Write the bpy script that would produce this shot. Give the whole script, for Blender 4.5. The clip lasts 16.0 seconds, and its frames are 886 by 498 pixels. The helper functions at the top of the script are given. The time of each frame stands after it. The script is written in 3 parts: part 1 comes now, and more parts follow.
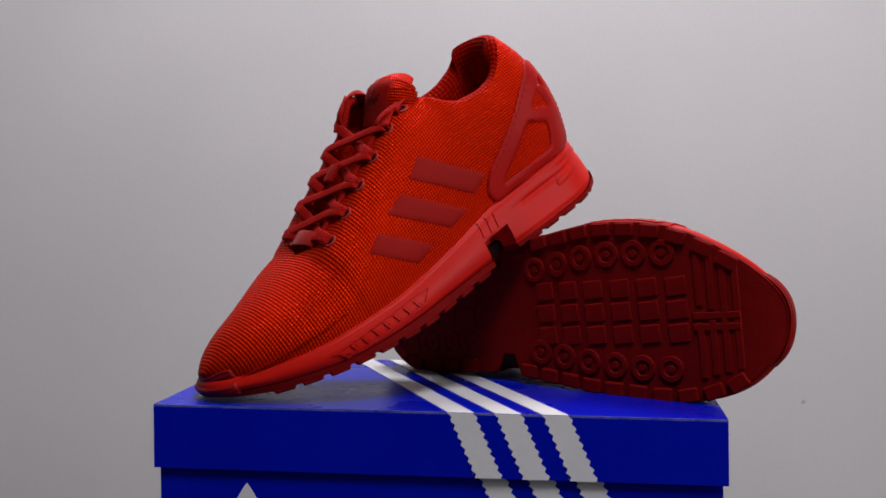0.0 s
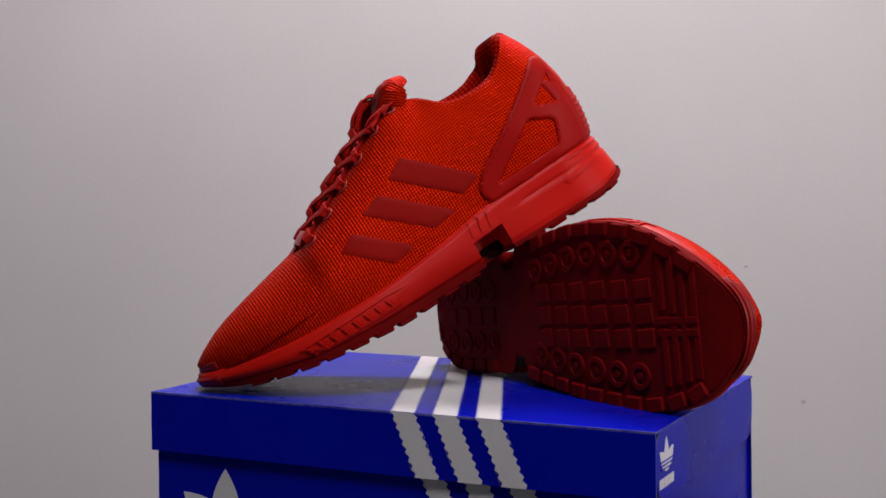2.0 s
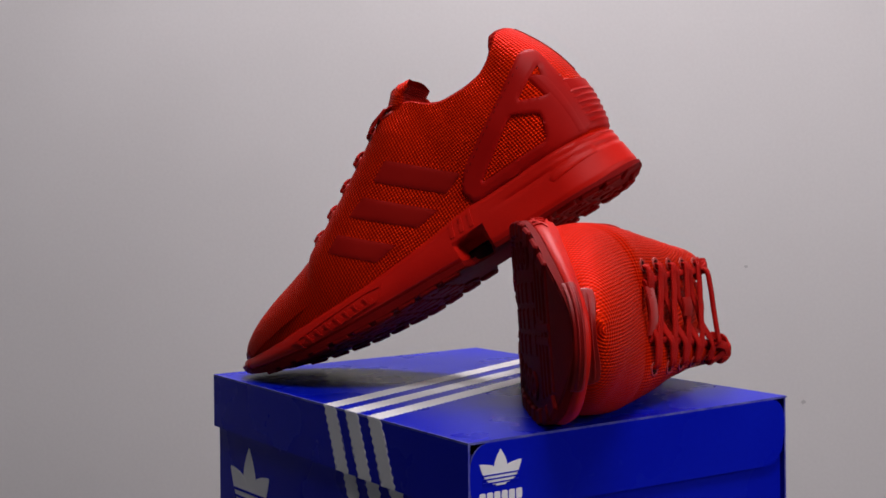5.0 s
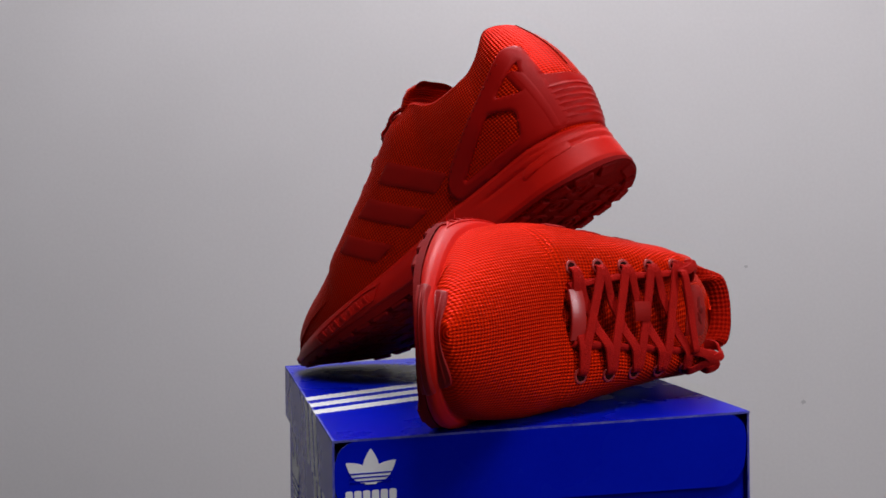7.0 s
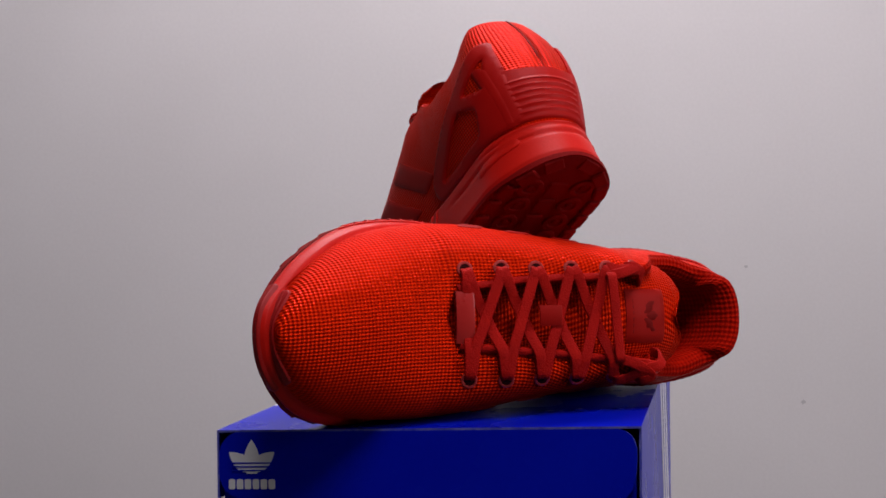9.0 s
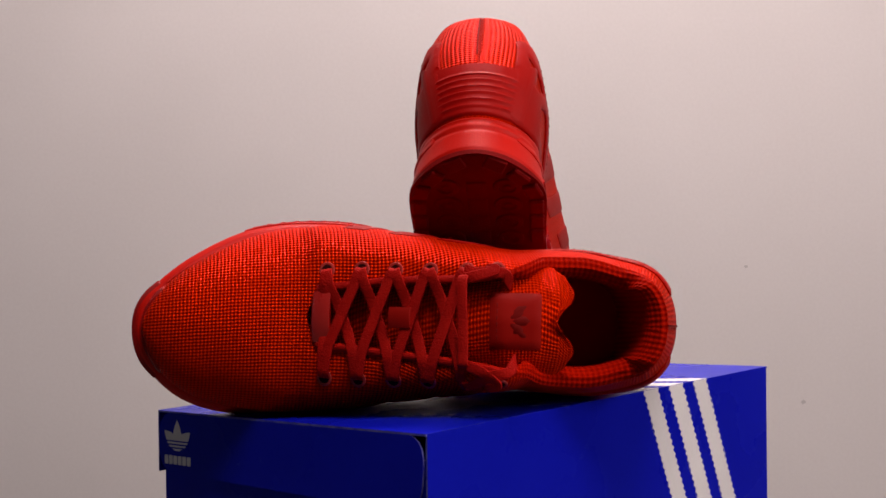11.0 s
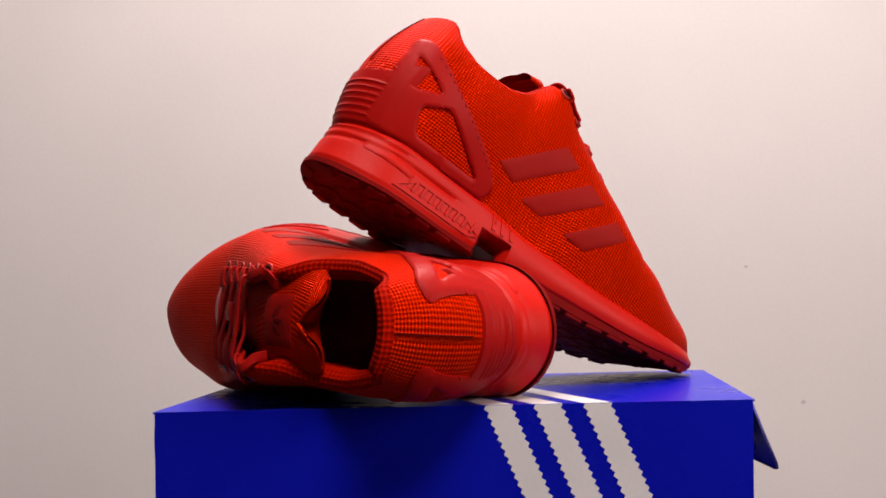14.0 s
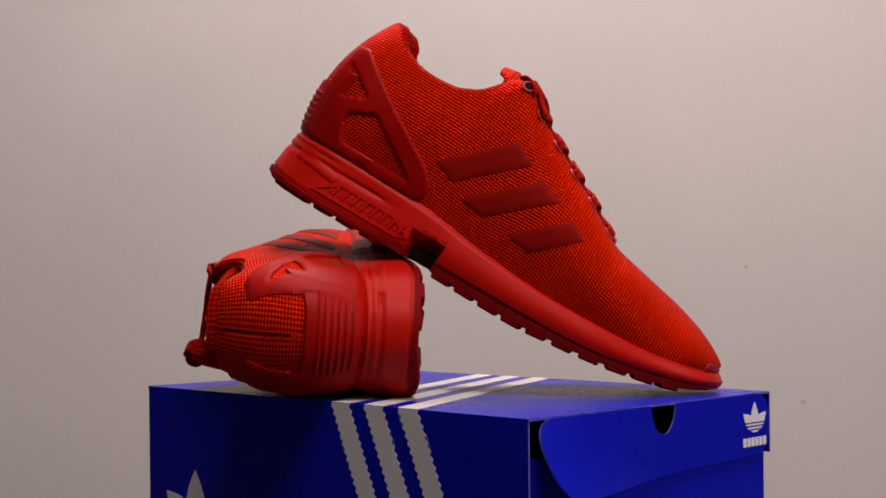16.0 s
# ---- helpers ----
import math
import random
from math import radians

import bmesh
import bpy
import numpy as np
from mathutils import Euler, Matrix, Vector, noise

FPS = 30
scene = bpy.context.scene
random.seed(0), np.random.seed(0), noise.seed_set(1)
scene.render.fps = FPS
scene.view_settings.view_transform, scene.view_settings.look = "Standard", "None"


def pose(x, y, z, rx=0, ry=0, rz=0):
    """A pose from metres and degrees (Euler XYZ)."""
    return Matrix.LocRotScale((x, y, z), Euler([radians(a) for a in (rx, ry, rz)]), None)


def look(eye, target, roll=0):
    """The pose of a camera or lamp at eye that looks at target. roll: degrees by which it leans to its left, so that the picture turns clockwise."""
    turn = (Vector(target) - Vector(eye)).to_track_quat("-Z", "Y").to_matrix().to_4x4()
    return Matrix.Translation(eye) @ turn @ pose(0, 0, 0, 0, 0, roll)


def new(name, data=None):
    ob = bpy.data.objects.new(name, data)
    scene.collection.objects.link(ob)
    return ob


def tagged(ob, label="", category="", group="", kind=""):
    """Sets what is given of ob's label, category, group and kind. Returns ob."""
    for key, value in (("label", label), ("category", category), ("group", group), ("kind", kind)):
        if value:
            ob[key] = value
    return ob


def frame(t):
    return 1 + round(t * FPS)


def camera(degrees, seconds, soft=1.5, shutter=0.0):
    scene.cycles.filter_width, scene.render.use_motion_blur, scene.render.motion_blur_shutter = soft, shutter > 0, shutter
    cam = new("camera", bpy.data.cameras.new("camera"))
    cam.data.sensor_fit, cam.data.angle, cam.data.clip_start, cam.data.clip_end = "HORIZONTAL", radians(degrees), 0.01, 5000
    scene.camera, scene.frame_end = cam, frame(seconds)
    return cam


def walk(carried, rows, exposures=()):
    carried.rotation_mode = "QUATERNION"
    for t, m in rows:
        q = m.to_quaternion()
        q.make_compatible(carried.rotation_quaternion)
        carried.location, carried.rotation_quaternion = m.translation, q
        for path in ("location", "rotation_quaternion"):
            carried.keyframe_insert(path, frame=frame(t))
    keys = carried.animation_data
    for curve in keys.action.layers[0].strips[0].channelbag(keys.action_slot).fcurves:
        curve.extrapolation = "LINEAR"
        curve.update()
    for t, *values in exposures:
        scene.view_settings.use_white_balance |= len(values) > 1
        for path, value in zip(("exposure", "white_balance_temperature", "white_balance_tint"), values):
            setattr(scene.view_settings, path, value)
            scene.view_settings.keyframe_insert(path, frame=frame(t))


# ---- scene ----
# ---------------------------------------------------------------- camera
TOP = 0.875                      # height of the box top on the turning axis
cam = camera(38.4, 16.0, 1.6)
EYE = pose(-0.0087, -0.8350, TOP + 0.0945, 90 - 0.305, 0.58, 0)
EXPO = [(0.0, 0.0, 6500, 10), (1.0, 0.02, 6950, 15), (2.0, 0.03, 6750, 13), (4.0, 0.0, 6800, 14), (6.4, 0.0, 6450, 9), (7.0, 0.02, 6450, 9), (8.0, 0.03, 6500, 10),
        (9.0, 0.05, 6650, 15), (11.3, 0.22, 7700, 21), (12.0, 0.22, 7500, 19), (12.5, 0.25, 7400, 18), (13.0, 0.48, 7500, 18), (13.5, 0.65, 7650, 19),
        (14.0, 0.62, 7700, 19), (14.5, 0.55, 7800, 21), (15.0, 0.33, 7950, 22), (15.5, 0.16, 7900, 21), (16.0, 0.0, 7850, 20)]
walk(cam, [(0.0, EYE), (16.0, EYE)], EXPO)

# turn of the turntable, seconds and degrees
TURN = [(0.0, 6.57), (0.5, 10.75), (1.0, 17.09), (1.5, 21.81), (2.0, 26.15), (2.5, 31.65), (3.0, 37.95),
        (3.5, 44.18), (4.0, 48.39), (4.5, 52.9), (5.0, 57.6), (5.5, 62.5), (6.0, 67.6), (6.5, 73.0),
        (7.0, 78.83), (7.5, 84.68), (8.0, 89.57), (8.5, 94.88), (9.0, 102.52), (9.5, 110.2), (10.0, 117.9),
        (10.5, 125.6), (11.0, 133.4), (11.5, 141.37), (12.0, 149.57), (12.5, 158.26), (13.0, 166.81),
        (13.5, 175.31), (14.0, 184.62), (14.5, 194.85), (15.0, 205.63), (15.5, 214.52), (16.0, 224.03)]

# ---------------------------------------------------------------- light
world = bpy.data.worlds.new("world")
scene.world = world
world.use_nodes = True
world.node_tree.nodes["Background"].inputs[0].default_value = (0.9, 0.95, 1.0, 1)
world.node_tree.nodes["Background"].inputs[1].default_value = 0.002


def area_lamp(name, eye, target, sx, sy, watts, color):
    data = bpy.data.lights.new(name, "AREA")
    data.shape, data.size, data.size_y, data.energy, data.color = "RECTANGLE", sx, sy, watts, color
    ob = new(name, data)
    ob.matrix_world = look(eye, target)
    return ob


LAMP = (0.97, 0.932, 1.0)
area_lamp("window_light", (2.0, -0.85, 1.65), (0.0, 0.05, 0.95), 0.7, 0.9, 19, LAMP)
area_lamp("front_ceiling_light", (0.2, -0.75, 2.42), (0.05, 0.0, 0.95), 0.6, 0.6, 22, LAMP)
area_lamp("ceiling_light", (0.08, 0.58, 2.44), (0.08, 0.58, 0.0), 0.5, 0.5, 25, LAMP)

# ---------------------------------------------------------------- materials


def material(name, rough=0.5, metal=0.0, spec=0.5):
    m = bpy.data.materials.new(name)
    m.use_nodes = True
    b = m.node_tree.nodes["Principled BSDF"]
    b.inputs["Roughness"].default_value = rough
    b.inputs["Metallic"].default_value = metal
    b.inputs["Specular IOR Level"].default_value = spec
    return m, m.node_tree, b


def mottled(name, c1, c2, scale, rough, spec=0.5, bump=0.0, bump_scale=400.0):
    """Two-scale colour variation with a fine relief, in object space."""
    m, nt, b = material(name, rough, 0.0, spec)
    N, K = nt.nodes, nt.links
    co = N.new("ShaderNodeTexCoord")
    n1 = N.new("ShaderNodeTexNoise")
    n1.inputs["Scale"].default_value = scale
    n1.inputs["Detail"].default_value = 6
    K.new(co.outputs["Object"], n1.inputs["Vector"])
    n2 = N.new("ShaderNodeTexNoise")
    n2.inputs["Scale"].default_value = bump_scale
    n2.inputs["Detail"].default_value = 3
    K.new(co.outputs["Object"], n2.inputs["Vector"])
    mixf = N.new("ShaderNodeMath")
    mixf.operation = "MULTIPLY_ADD"
    mixf.inputs[1].default_value = 0.35
    K.new(n2.outputs["Fac"], mixf.inputs[0])
    half = N.new("ShaderNodeMath")
    half.operation = "MULTIPLY"
    half.inputs[1].default_value = 0.65
    K.new(n1.outputs["Fac"], half.inputs[0])
    K.new(half.outputs[0], mixf.inputs[2])
    ramp = N.new("ShaderNodeValToRGB")
    ramp.color_ramp.elements[0].position, ramp.color_ramp.elements[0].color = 0.3, (*c1, 1)
    ramp.color_ramp.elements[1].position, ramp.color_ramp.elements[1].color = 0.7, (*c2, 1)
    K.new(mixf.outputs[0], ramp.inputs[0])
    K.new(ramp.outputs[0], b.inputs["Base Color"])
    rr = N.new("ShaderNodeMapRange")
    rr.inputs["To Min"].default_value, rr.inputs["To Max"].default_value = rough - 0.06, rough + 0.08
    K.new(n1.outputs["Fac"], rr.inputs["Value"])
    K.new(rr.outputs[0], b.inputs["Roughness"])
    if bump:
        bp = N.new("ShaderNodeBump")
        bp.inputs["Strength"].default_value = bump
        bp.inputs["Distance"].default_value = 0.001
        K.new(n2.outputs["Fac"], bp.inputs["Height"])
        K.new(bp.outputs[0], b.inputs["Normal"])
    return m


def woven(name, c_low, c_high, pitch_u, pitch_v, rough=0.75, depth=0.0006, strength=0.9, sheen=0.0):
    """Basket weave on the uv map that is laid out in metres."""
    m, nt, b = material(name, rough, sheen, 0.06)
    b.inputs["Specular Tint"].default_value = (1.0, 0.25, 0.08, 1)
    N, K = nt.nodes, nt.links
    uv = N.new("ShaderNodeUVMap")
    uv.uv_map = "cloth"
    sep = N.new("ShaderNodeSeparateXYZ")
    K.new(uv.outputs[0], sep.inputs[0])

    def op(kind, a, c=None, d=None):
        q = N.new("ShaderNodeMath")
        q.operation = kind
        for i, x in enumerate((a, c, d)):
            if x is None:
                continue
            if isinstance(x, (int, float)):
                q.inputs[i].default_value = x
            else:
                K.new(x, q.inputs[i])
        return q.outputs[0]
    wob = N.new("ShaderNodeTexNoise")
    wob.inputs["Scale"].default_value = 60
    K.new(uv.outputs[0], wob.inputs["Vector"])
    shift = op("MULTIPLY", op("SUBTRACT", wob.outputs["Fac"], 0.5), 1.2)
    u = op("MULTIPLY_ADD", sep.outputs[0], 2 * math.pi / pitch_u, shift)
    v = op("MULTIPLY_ADD", sep.outputs[1], 2 * math.pi / pitch_v, shift)
    # knots in a staggered grid, with ribs along both threads
    knots = op("MULTIPLY", op("SINE", op("ADD", u, v)), op("SINE", op("SUBTRACT", u, v)))
    knots = op("MULTIPLY_ADD", knots, 0.5, 0.5)
    fine = N.new("ShaderNodeTexNoise")
    fine.inputs["Scale"].default_value = 1500
    K.new(uv.outputs[0], fine.inputs["Vector"])
    height = op("MULTIPLY_ADD", fine.outputs["Fac"], 0.35, knots)
    big = N.new("ShaderNodeTexNoise")
    big.inputs["Scale"].default_value = 25
    K.new(uv.outputs[0], big.inputs["Vector"])
    fac = op("MULTIPLY_ADD", big.outputs["Fac"], 0.25, op("MULTIPLY", knots, 0.85))
    ramp = N.new("ShaderNodeValToRGB")
    ramp.color_ramp.elements[0].position, ramp.color_ramp.elements[0].color = 0.22, (*c_low, 1)
    ramp.color_ramp.elements[1].position, ramp.color_ramp.elements[1].color = 0.85, (*c_high, 1)
    K.new(fac, ramp.inputs[0])
    K.new(ramp.outputs[0], b.inputs["Base Color"])
    bp = N.new("ShaderNodeBump")
    bp.inputs["Strength"].default_value = strength
    bp.inputs["Distance"].default_value = depth
    K.new(height, bp.inputs["Height"])
    K.new(bp.outputs[0], b.inputs["Normal"])
    return m


CLOTH = woven("red_woven_cloth", (0.35, 0.0032, 0.0008), (0.72, 0.023, 0.0013), 0.0040, 0.0038, 0.44, 0.0008, 0.8, 0.4)
LINING = woven("red_mesh_lining", (0.26, 0.003, 0.001), (0.42, 0.008, 0.002), 0.0062, 0.0062, 0.8, 0.0009, 0.8)
LACE = mottled("red_lace", (0.30, 0.0025, 0.0012), (0.42, 0.006, 0.0025), 90, 0.75, 0.1, 0.5, 900)
TPU = mottled("red_satin_overlay", (0.33, 0.0025, 0.0012), (0.40, 0.004, 0.0016), 60, 0.5, 0.12, 0.08, 1200)
STRIPE = mottled("red_glossy_stripe", (0.27, 0.004, 0.002), (0.32, 0.006, 0.003), 60, 0.55, 0.09, 0.1, 1800)
FOAM = mottled("red_midsole_foam", (0.48, 0.006, 0.003), (0.57, 0.010, 0.004), 30, 0.45, 0.14, 0.12, 900)
RUBBER = mottled("dark_red_rubber", (0.15, 0.0016, 0.0014), (0.22, 0.0028, 0.0024), 50, 0.68, 0.08, 0.25, 700)
BUMPER = mottled("deep_red_rubber", (0.24, 0.002, 0.0015), (0.32, 0.004, 0.003), 50, 0.5, 0.25, 0.15, 700)
PLATE = mottled("red_glossy_plastic", (0.36, 0.012, 0.010), (0.42, 0.02, 0.016), 60, 0.28, 0.5)
RING = mottled("dull_red_eyelet", (0.34, 0.022, 0.018), (0.42, 0.035, 0.028), 60, 0.45, 0.25)
DARK = mottled("near_black_notch_fill", (0.012, 0.002, 0.002), (0.02, 0.003, 0.003), 60, 0.7, 0.1)
MARK = mottled("dark_red_print", (0.14, 0.002, 0.001), (0.18, 0.003, 0.002), 60, 0.7, 0.1)
BLUE = mottled("blue_printed_card", (0.0003, 0.0050, 0.38), (0.0006, 0.0080, 0.44), 14, 0.27, 0.055, 0.05, 300)
INSIDE = mottled("worn_card_edge", (0.004, 0.008, 0.36), (0.16, 0.17, 0.40), 80, 0.9, 0.2, 0.3, 500)
WHITE = mottled("white_print", (0.70, 0.70, 0.70), (0.78, 0.78, 0.77), 30, 0.4, 0.5)
PLASTER = mottled("off_white_wall_paint", (0.60, 0.585, 0.57), (0.66, 0.645, 0.63), 3.0, 0.85, 0.25, 0.04, 220)
# for the unseen west wall: cools and dims light and reflections from the left
GREY = mottled("blue_grey_unseen_paint", (0.09, 0.14, 0.20), (0.12, 0.18, 0.25), 3.0, 0.9, 0.2)
# for unseen walls and ceiling, dark to hold down the fill light
SHADE = mottled("dark_unseen_room_paint", (0.07, 0.068, 0.066), (0.09, 0.088, 0.086), 3.0, 0.9, 0.2, 0.15, 220)
TABLETOP = mottled("grey_table_laminate", (0.05, 0.05, 0.05), (0.07, 0.07, 0.07), 12, 0.5)
# unseen floor, kept dark so little light bounces onto the wall
FLOORING = mottled("dark_unseen_floor", (0.035, 0.032, 0.03), (0.05, 0.047, 0.044), 4, 0.6)
SPOT = mottled("grey_wall_mark", (0.40, 0.39, 0.38), (0.48, 0.47, 0.46), 100, 0.9)

from mathutils import geometry
from mathutils.bvhtree import BVHTree

# ---------------------------------------------------------------- mesh helpers


def smooth(me, on=True):
    me.polygons.foreach_set("use_smooth", [on] * len(me.polygons))


def part(name, bm, mat, parent, label="", flat=False):
    """Links a bmesh as one mesh object under a thing or a part."""
    bmesh.ops.recalc_face_normals(bm, faces=bm.faces)
    me = bpy.data.meshes.new(name)
    bm.to_mesh(me)
    bm.free()
    me.materials.append(mat)
    if flat:
        smooth(me, False)
    else:
        smooth(me)
        me.set_sharp_from_angle(angle=radians(42))
    ob = new(name, me)
    ob.parent = parent
    return tagged(ob, label)


def box_bm(x0, x1, y0, y1, z0, z1, bevel=0.0, seg=2):
    bm = bmesh.new()
    bmesh.ops.create_cube(bm, size=1.0)
    bmesh.ops.scale(bm, vec=(x1 - x0, y1 - y0, z1 - z0), verts=bm.verts)
    bmesh.ops.translate(bm, vec=((x0 + x1) / 2, (y0 + y1) / 2, (z0 + z1) / 2), verts=bm.verts)
    if bevel:
        bmesh.ops.bevel(bm, geom=bm.edges, offset=bevel, segments=seg, affect="EDGES", profile=0.5)
    return bm


def grid_bm(rows, close_u=False, close_v=False, uv=None):
    """A sheet through rows of points."""
    bm = bmesh.new()
    vs = [[bm.verts.new(p) for p in r] for r in rows]
    n, k = len(rows), len(rows[0])
    lay = bm.loops.layers.uv.new("cloth") if uv else None
    for i in range(n if close_u else n - 1):
        for j in range(k if close_v else k - 1):
            i2, j2 = (i + 1) % n, (j + 1) % k
            ids = [(i, j), (i2, j), (i2, j2), (i, j2)]
            try:
                f = bm.faces.new([vs[a][c] for a, c in ids])
            except ValueError:
                continue
            if uv:
                for lp, (a, c) in zip(f.loops, ids):
                    lp[lay].uv = uv[a][c]
    return bm


def table(rows):
    xs, ys = zip(*rows)
    xs, ys = np.array(xs, float), np.array(ys, float)
    # monotone cubic slopes
    h, d = np.diff(xs), np.diff(ys) / np.diff(xs)
    s = np.zeros(len(xs))
    s[0], s[-1] = d[0], d[-1]
    for i in range(1, len(xs) - 1):
        if d[i - 1] * d[i] > 0:
            w1, w2 = 2 * h[i] + h[i - 1], h[i] + 2 * h[i - 1]
            s[i] = (w1 + w2) / (w1 / d[i - 1] + w2 / d[i])

    def f(x):
        x = min(max(x, xs[0]), xs[-1])
        i = min(max(int(np.searchsorted(xs, x)) - 1, 0), len(h) - 1)
        t = (x - xs[i]) / h[i]
        return float(ys[i] * (1 + 2 * t) * (1 - t) ** 2 + s[i] * h[i] * t * (1 - t) ** 2
                     + ys[i + 1] * t * t * (3 - 2 * t) + s[i + 1] * h[i] * t * t * (t - 1))
    return f


def step(a, b, x):
    t = min(max((x - a) / (b - a), 0.0), 1.0)
    return t * t * (3 - 2 * t)


def inside(p, poly):
    c, n = False, len(poly)
    for i in range(n):
        (x1, y1), (x2, y2) = poly[i], poly[(i + 1) % n]
        if (y1 > p[1]) != (y2 > p[1]) and p[0] < (x2 - x1) * (p[1] - y1) / (y2 - y1) + x1:
            c = not c
    return c


def rounded(poly, r, n=4):
    """Polygon with rounded corners, as a list of points."""
    out, k = [], len(poly)
    for i in range(k):
        p0, p1, p2 = (Vector(poly[j % k]) for j in (i - 1, i, i + 1))
        a, b = p0 - p1, p2 - p1
        q = min(r, a.length * 0.45, b.length * 0.45)
        s, e = p1 + a.normalized() * q, p1 + b.normalized() * q
        for j in range(n + 1):
            t = j / n
            out.append(tuple(s * (1 - t) ** 2 + p1 * 2 * t * (1 - t) + e * t * t))
    return out


def dense(poly, d):
    out = []
    for i in range(len(poly)):
        a, b = Vector(poly[i]), Vector(poly[(i + 1) % len(poly)])
        n = max(1, int((b - a).length / d))
        out += [tuple(a.lerp(b, j / n)) for j in range(n)]
    return out


def patch_bm(polys, place, cell, thick, sink=0.0006, soft=0.4):
    """A raised sheet over an outline with holes: polys[0] is the outline, the rest are holes, in the plane that
    place(x, y) lays onto a surface as (point, normal)."""
    pts, edges, rim = [], [], 0
    for poly in polys:
        ring = dense(poly, cell)
        n0 = len(pts)
        pts += ring
        edges += [(n0 + i, n0 + (i + 1) % len(ring)) for i in range(len(ring))]
    rim = len(pts)
    xs, ys = [p[0] for p in polys[0]], [p[1] for p in polys[0]]
    border = np.array(pts)
    y = min(ys)
    while y <= max(ys):
        x = min(xs)
        while x <= max(xs):
            if inside((x, y), polys[0]) and not any(inside((x, y), h) for h in polys[1:]):
                if np.min(np.hypot(border[:, 0] - x, border[:, 1] - y)) > cell * 0.55:
                    pts.append((x, y))
            x += cell
        y += cell
    vs, _, fs, *_ = geometry.delaunay_2d_cdt([Vector(p) for p in pts], edges, [], 0, 1e-9)
    bm = bmesh.new()
    lifted, low, keep = [], [], []
    for v in vs:
        edge = np.min(np.hypot(border[:, 0] - v[0], border[:, 1] - v[1])) < cell * 0.05
        p, nrm = place(v[0], v[1])
        lifted.append(bm.verts.new(p + nrm * thick * (soft if edge else 1.0)))
        low.append((p - nrm * sink))
    for f in fs:
        c = (sum(vs[i][0] for i in f) / len(f), sum(vs[i][1] for i in f) / len(f))
        if inside(c, polys[0]) and not any(inside(c, h) for h in polys[1:]):
            try:
                keep.append(bm.faces.new([lifted[i] for i in f]))
            except ValueError:
                pass
    foot = {}
    for e in [e for e in bm.edges if len(e.link_faces) == 1]:
        q = []
        for v in e.verts:
            if v not in foot:
                foot[v] = bm.verts.new(low[lifted.index(v)])
            q.append(foot[v])
        bm.faces.new((e.verts[0], e.verts[1], q[1], q[0]))
    for v in [v for v in bm.verts if not v.link_faces]:
        bm.verts.remove(v)
    return bm


def ribbon_bm(points, normals, width, thick, per=6):
    """A flat lace swept along a smooth path."""
    pts, nrm = [], []
    P, Q = [Vector(p) for p in points], [Vector(n).normalized() for n in normals]
    k = len(P)
    for i in range(k - 1):
        p0, p1, p2, p3 = P[max(i - 1, 0)], P[i], P[i + 1], P[min(i + 2, k - 1)]
        for j in range(per):
            t = j / per
            pts.append(0.5 * ((2 * p1) + (p2 - p0) * t + (2 * p0 - 5 * p1 + 4 * p2 - p3) * t * t
                              + (3 * p1 - p0 - 3 * p2 + p3) * t ** 3))
            nrm.append(Q[i].lerp(Q[i + 1], t).normalized())
    pts.append(P[-1])
    nrm.append(Q[-1])
    rows = []
    for i, (p, n) in enumerate(zip(pts, nrm)):
        d = (pts[min(i + 1, len(pts) - 1)] - pts[max(i - 1, 0)]).normalized()
        s = d.cross(n).normalized()
        n = s.cross(d)
        ring = []
        for a in range(10):
            an = 2 * math.pi * a / 10
            ca, sa = math.cos(an), math.sin(an)
            ring.append(p + s * width / 2 * math.copysign(abs(ca) ** 0.55, ca) + n * thick / 2 * math.copysign(abs(sa) ** 0.7, sa))
        rows.append(ring)
    bm = grid_bm(rows, close_v=True)
    for ring in (0, len(rows) - 1):
        bm.verts.ensure_lookup_table()
        bm.faces.new([bm.verts[ring * 10 + a] for a in range(10)])
    return bm


# ---------------------------------------------------------------- the room
def slab(name, x0, x1, y0, y1, z0, z1, mat, label, category):
    ob = part(name, box_bm(x0, x1, y0, y1, z0, z1), mat, None, label, True)
    return tagged(ob, label, category, kind="structure")


WALL_Y = 0.95
slab("wall_north", -2.2, 2.2, WALL_Y, WALL_Y + 0.1, 0, 2.5, PLASTER, "plain off-white painted wall behind the box", "wall")
# unseen surfaces added to close the room; their dark colours limit bounce
slab("wall_south", -2.2, 2.2, -2.3, -2.2, 0, 2.5, SHADE, "added unseen wall behind the viewer, dark to cut bounced light", "wall")
slab("wall_west", -2.3, -2.2, -2.2, WALL_Y, 0, 2.5, GREY, "added unseen side wall, blue-grey to cool and dim light from the left", "wall")
slab("wall_east", 2.2, 2.3, -2.2, WALL_Y, 0, 2.5, SHADE, "added unseen side wall, dark to cut bounced light", "wall")
slab("floor", -2.3, 2.3, -2.3, WALL_Y + 0.1, -0.1, 0, FLOORING, "added unseen floor under the table, dark to cut bounced light", "floor")
slab("ceiling", -2.3, 2.3, -2.3, WALL_Y + 0.1, 2.5, 2.6, SHADE, "added unseen ceiling, dark to cut bounced light", "ceiling")


def make_table():
    t = tagged(new("table"), "plain grey table that carries the box", "table")
    t.location = (0, -0.25, 0)
    part("tabletop", box_bm(-0.55, 0.55, -0.3, 0.45, 0.716, 0.746, 0.004), TABLETOP, t)
    for x in (-0.5, 0.5):
        for y in (-0.25, 0.4):
            part("leg", box_bm(x - 0.02, x + 0.02, y - 0.02, y + 0.02, 0, 0.716, 0.003), TABLETOP, t)


make_table()
